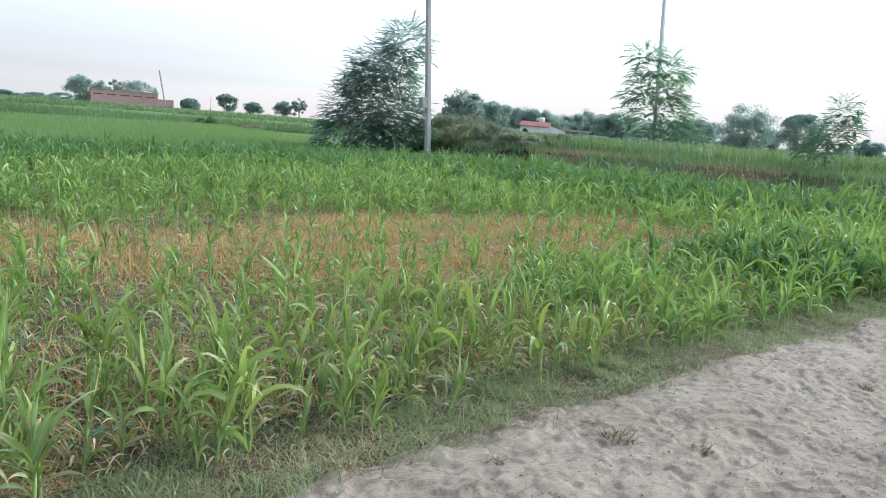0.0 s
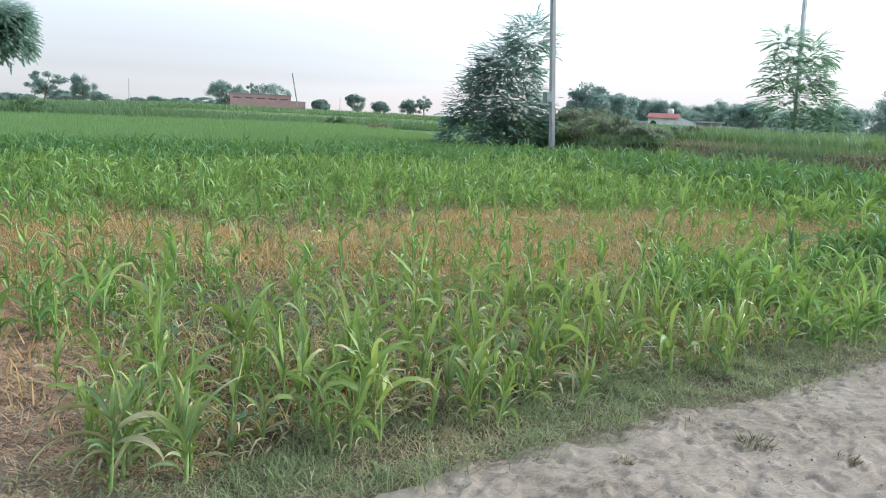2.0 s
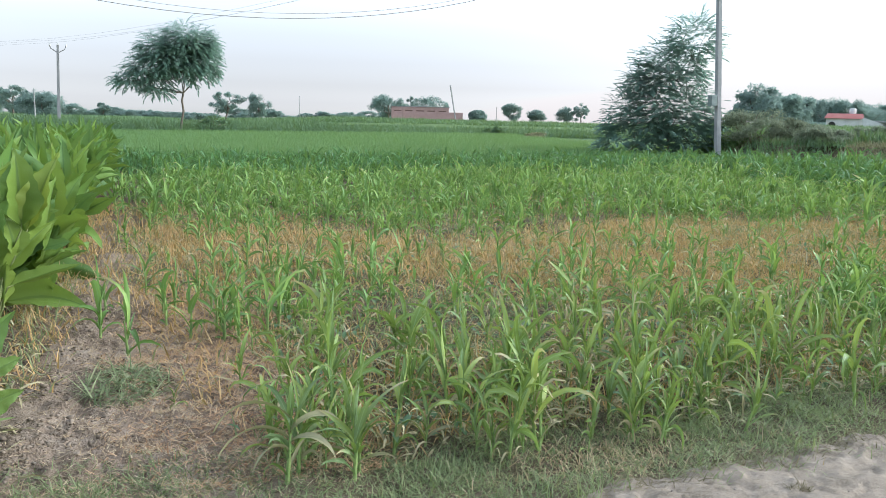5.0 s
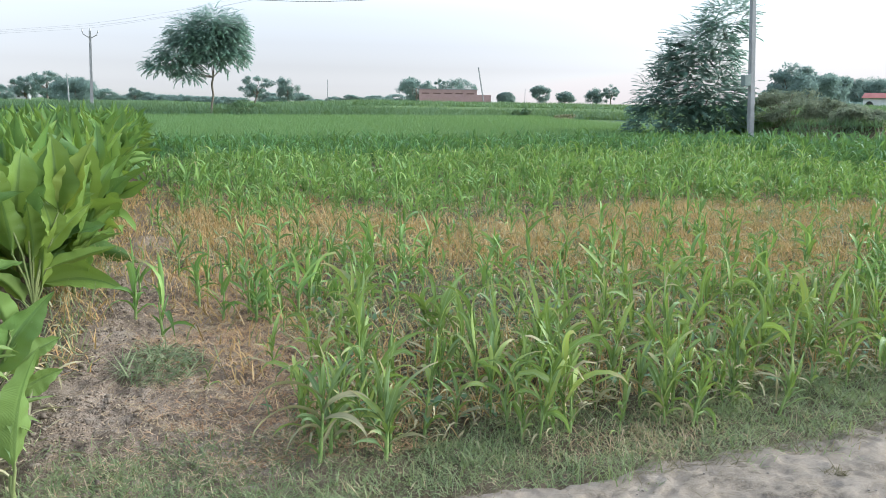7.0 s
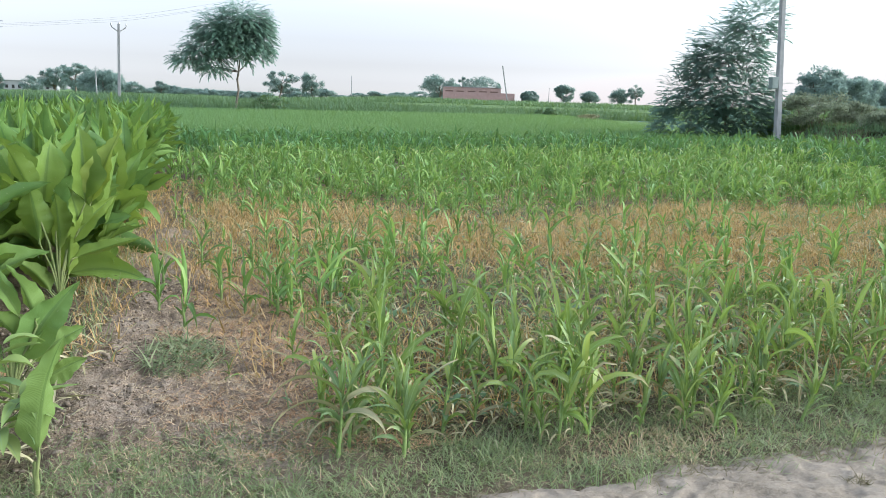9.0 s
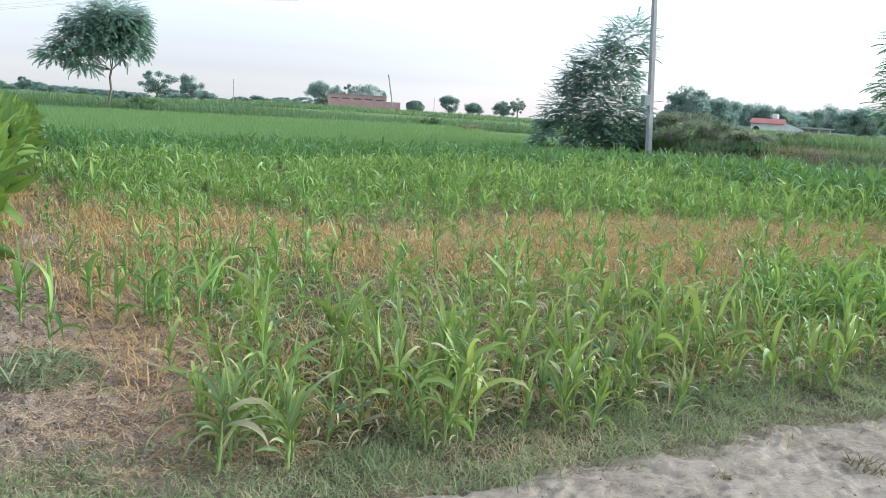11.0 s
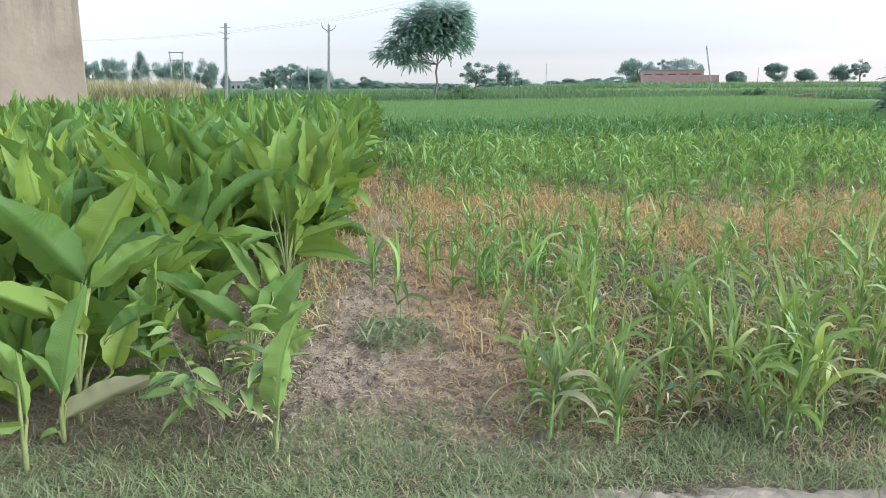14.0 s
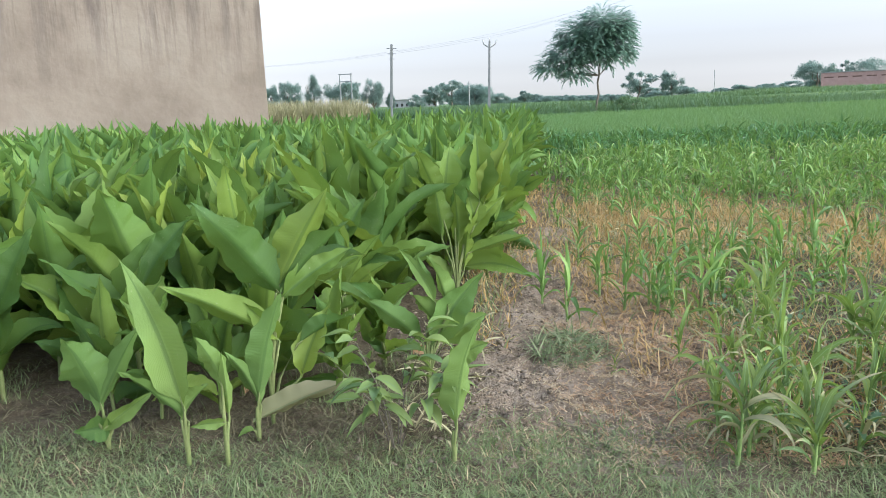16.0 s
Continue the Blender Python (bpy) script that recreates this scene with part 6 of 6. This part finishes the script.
# ---- buildings ----
def plaster_material():
    m, n, l, b, out = material("stained_plaster")
    pos = world_pos(n)
    mp = n.new("ShaderNodeMapping")
    mp.inputs["Scale"].default_value = (1.0, 1.0, 0.09)
    l.new(pos, mp.inputs[0])
    streak = noise_tex(n, l, 2.2, 6, 0.7, mp.outputs[0])
    patch = noise_tex(n, l, 0.55, 5, 0.6, pos)
    fine = noise_tex(n, l, 9, 5, 0.7, pos)
    col = ramp(n, l, patch, [(0.32, (0.235, 0.178, 0.133)), (0.5, (0.31, 0.24, 0.182)), (0.7, (0.36, 0.288, 0.224))])
    col = mixc(n, l, calc(n, l, "MULTIPLY", fine, 0.35), col, (0.26, 0.21, 0.18))
    sep = n.new("ShaderNodeSeparateXYZ")
    l.new(pos, sep.inputs[0])
    high = calc(n, l, "MULTIPLY", calc(n, l, "SUBTRACT", sep.outputs[2], 2.0), 0.42)
    high.node.use_clamp = True
    st = ramp(n, l, streak, [(0.47, (0, 0, 0)), (0.62, (1, 1, 1))])
    k = calc(n, l, "MULTIPLY", st, calc(n, l, "MULTIPLY", high, 0.6))
    col = mixc(n, l, k, col, (0.12, 0.09, 0.08))
    mp2 = n.new("ShaderNodeMapping")
    mp2.inputs["Scale"].default_value = (1.0, 1.0, 0.05)
    l.new(pos, mp2.inputs[0])
    runs = ramp(n, l, noise_tex(n, l, 7.5, 3, 0.6, mp2.outputs[0]), [(0.56, (0, 0, 0)), (0.66, (1, 1, 1))])
    col = mixc(n, l, calc(n, l, "MULTIPLY", runs, calc(n, l, "MULTIPLY", high, 0.4)), col, (0.13, 0.1, 0.08))
    l.new(col, b.inputs["Base Color"])
    b.inputs["Roughness"].default_value = 0.92
    b.inputs["Specular IOR Level"].default_value = 0.2
    bump(n, l, b, calc(n, l, "ADD", calc(n, l, "MULTIPLY", fine, 0.35), calc(n, l, "MULTIPLY", noise_tex(n, l, 2.2, 3, 0.5, pos), 1.5)), 0.55, 0.04)
    return m


def build_plaster_building():
    mat = plaster_material()
    root = thing("plastered_building", (-8.45, 22.45, 0), "large plain plastered building with rain-streaked beige wall", "building", rz=25.0)
    box_part("front_wall", (-19, 0, 0, 0.25, -0.3, 6.6), mat, root, "", 0.02)
    box_part("side_wall", (-0.25, 0, 0.253, 11, -0.3, 6.6), mat, root, "", 0.02)
    box_part("side_wall", (-19, -18.75, 0.253, 11, -0.3, 6.6), mat, root, "", 0.02)
    box_part("back_wall", (-18.747, -0.253, 10.75, 11, -0.3, 6.6), mat, root, "", 0.02)
    box_part("roof", (-19.15, 0.15, -0.15, 11.15, 6.603, 6.8), M_CONCRETE, root, "flat concrete roof slab", 0.02)


def build_brick_shed():
    a, b = np.array((68.7, 214.3)), np.array((87.3, 207.4))
    L = float(np.hypot(*(b - a)))
    z = float(min(land(*a), land(*b))) - 0.4
    root = thing("brick_shed", (a[0], a[1], z), "long low red brick shed with piers on the ridge", "shed", rz=math.degrees(math.atan2(*(b - a)[::-1])))
    top = 5.45 - z
    W = L * 0.83
    box_part("wall", (0, W, 0, 0.3, 0, top), M_BRICK, root)
    box_part("wall", (0, 0.3, 0.303, 6, 0, top), M_BRICK, root)
    box_part("wall", (W - 0.3, W, 0.303, 6, 0, top), M_BRICK, root)
    box_part("roof", (-0.2, W + 0.2, -0.25, 6.2, top + 0.003, top + 0.18), M_CONCRETE, root)
    for i in range(6):
        x = i * (W - 0.45) / 5
        box_part("pier", (x, x + 0.45, -0.2, -0.003, 0, top - 0.05), M_BRICK, root)
    for i in range(5):
        x = 0.45 + i * (W - 0.45) / 5
        box_part("coping", (x + 0.03, x + (W - 0.45) / 5 - 0.48, -0.12, -0.004, top - 0.9, top - 0.7), M_BRICK, root)
        box_part("slit", (x + 0.25, x + (W - 0.45) / 5 - 0.8, -0.03, -0.005, top - 1.25, top - 0.95), M_BRICK_SHADED, root, "shaded brick slit")
    box_part("annex", (W + 0.01, L + 0.6, -0.1, 3, 0, top - 1.35), M_BRICK, root, "lower brick annex")


def build_white_house():
    a, b = np.array((144.0, 131.4)), np.array((154.9, 118.5))
    L = float(np.hypot(*(b - a)))
    z = float(land(*a))
    root = thing("white_house", (a[0], a[1], z), "white farmhouse with a red roof band and arched doorway", "house", rz=math.degrees(math.atan2(*(b - a)[::-1])))
    w1 = L * 0.42
    base = 3.75 - z
    roof0 = base + 0.2
    box_part("wall", (0, w1, 0, 5, -0.3, roof0 + 0.3), M_WHITE, root)
    bm = bmesh.new()
    for i in range(13):
        t = i / 12 * math.pi
        bm.verts.new((1.2 + 0.75 * math.cos(t), -0.02, roof0 - 1.2 + 0.8 * math.sin(t)))
    bm.verts.new((0.45, -0.02, roof0 - 3.0)), bm.verts.new((1.95, -0.02, roof0 - 3.0))
    vs = list(bm.verts)
    f = bm.faces.new(vs[:13] + [vs[13], vs[14]])
    r = bmesh.ops.extrude_face_region(bm, geom=[f])
    bmesh.ops.translate(bm, verts=[v for v in r["geom"] if isinstance(v, bmesh.types.BMVert)], vec=(0, -0.05, 0))
    part("doorway", bm, M_DARK, root, "dark arched doorway")
    bm = bmesh.new()
    box_bm(bm, -0.4, w1 + 0.4, -0.7, 5.3, roof0 + 0.303, roof0 + 1.4)
    for v in bm.verts:
        if v.co.z > roof0 + 1:
            v.co.y += 1.2 if v.co.y < 2 else -0.3
            v.co.x += 0.5 if v.co.x < 2 else -0.3
    part("roof", bm, M_RED, root, "red painted sloping roof")
    tube_part("water_tank", [(w1 * 0.72, 2.5, roof0 + 1.35), (w1 * 0.72, 2.5, roof0 + 1.5), (w1 * 0.72, 2.5, roof0 + 2.4), (w1 * 0.72, 2.5, roof0 + 2.6), (w1 * 0.72, 2.5, roof0 + 2.62)], [0.65, 0.7, 0.7, 0.45, 0.02], M_WHITE, root, "white rooftop water tank", 14)
    box_part("wing", (w1 + 0.01, L, 1.5, 5, -0.3, roof0 - 0.4), M_WHITE, root)
    box_part("verandah_roof", (w1 + 2.5, L + 0.6, -0.6, 5.2, roof0 - 0.397, roof0 - 0.05), M_CONCRETE, root, "flat grey verandah roof")
    for i in range(4):
        x = w1 + 3.0 + i * (L - w1 - 3.2) / 3
        box_part("post", (x - 0.12, x + 0.12, -0.4, -0.16, -0.3, roof0 - 0.4), M_WHITE, root)
    bm = bmesh.new()
    box_bm(bm, w1 + 0.05, w1 + 4.0, -0.9, -0.7, -0.3, roof0 + 0.6)
    for v in bm.verts:
        if v.co.z > 0 and v.co.x > w1 + 2:
            v.co.z -= 1.3
    part("boundary_wall", bm, M_WHITE, root, "white sloping parapet wall")


def village_house(x, y, w, h, storeys, mat, label, rz):
    z = float(land(x, y))
    root = thing("village_house", (x, y, z), label, "house", "far village houses", rz=rz)
    box_part("wall", (-w / 2, w / 2, 0, w * 0.8, -0.3, h), mat, root)
    box_part("roof", (-w / 2 - 0.3, w / 2 + 0.3, -0.3, w * 0.8 + 0.3, h + 0.003, h + 0.3), M_CONCRETE, root)
    for s in range(storeys):
        for i in range(3):
            cx = -w / 2 + w * (i + 0.5) / 3
            zb = h * s / storeys + 0.9
            win = box_part("window", (cx - 0.5, cx + 0.5, -0.04, -0.004, zb, zb + 1.2), M_DARK, root)
            box_part("sill", (cx - 0.6, cx + 0.6, -0.12, -0.004, zb - 0.12, zb - 0.004), M_CONCRETE, win)


build_plaster_building()
build_brick_shed()
build_white_house()
for i, (x, y, w, h, s) in enumerate(((-50, 262, 7, 3.6, 1), (-42, 270, 7, 5.2, 2), (-24, 300, 8, 2.6, 1), (-4, 290, 7, 2.4, 1), (16, 320, 9, 2.6, 1))):
    village_house(x * 1.28, y * 1.28, w, h, s, M_GREY_WALL, "pale flat-roofed village house among far trees", (i * 37) % 25 - 12)
build_trees()
build_poles()
build_wires()
build_far_fields()
build_rice_edge_growth()
build_low_plants()
build_rust_litter()
build_grass_heap()
build_clods()
build_road_tufts()
build_road_crumbs()
build_edge_debris()
build_bean_weed()
build_turmeric()
build_maize()
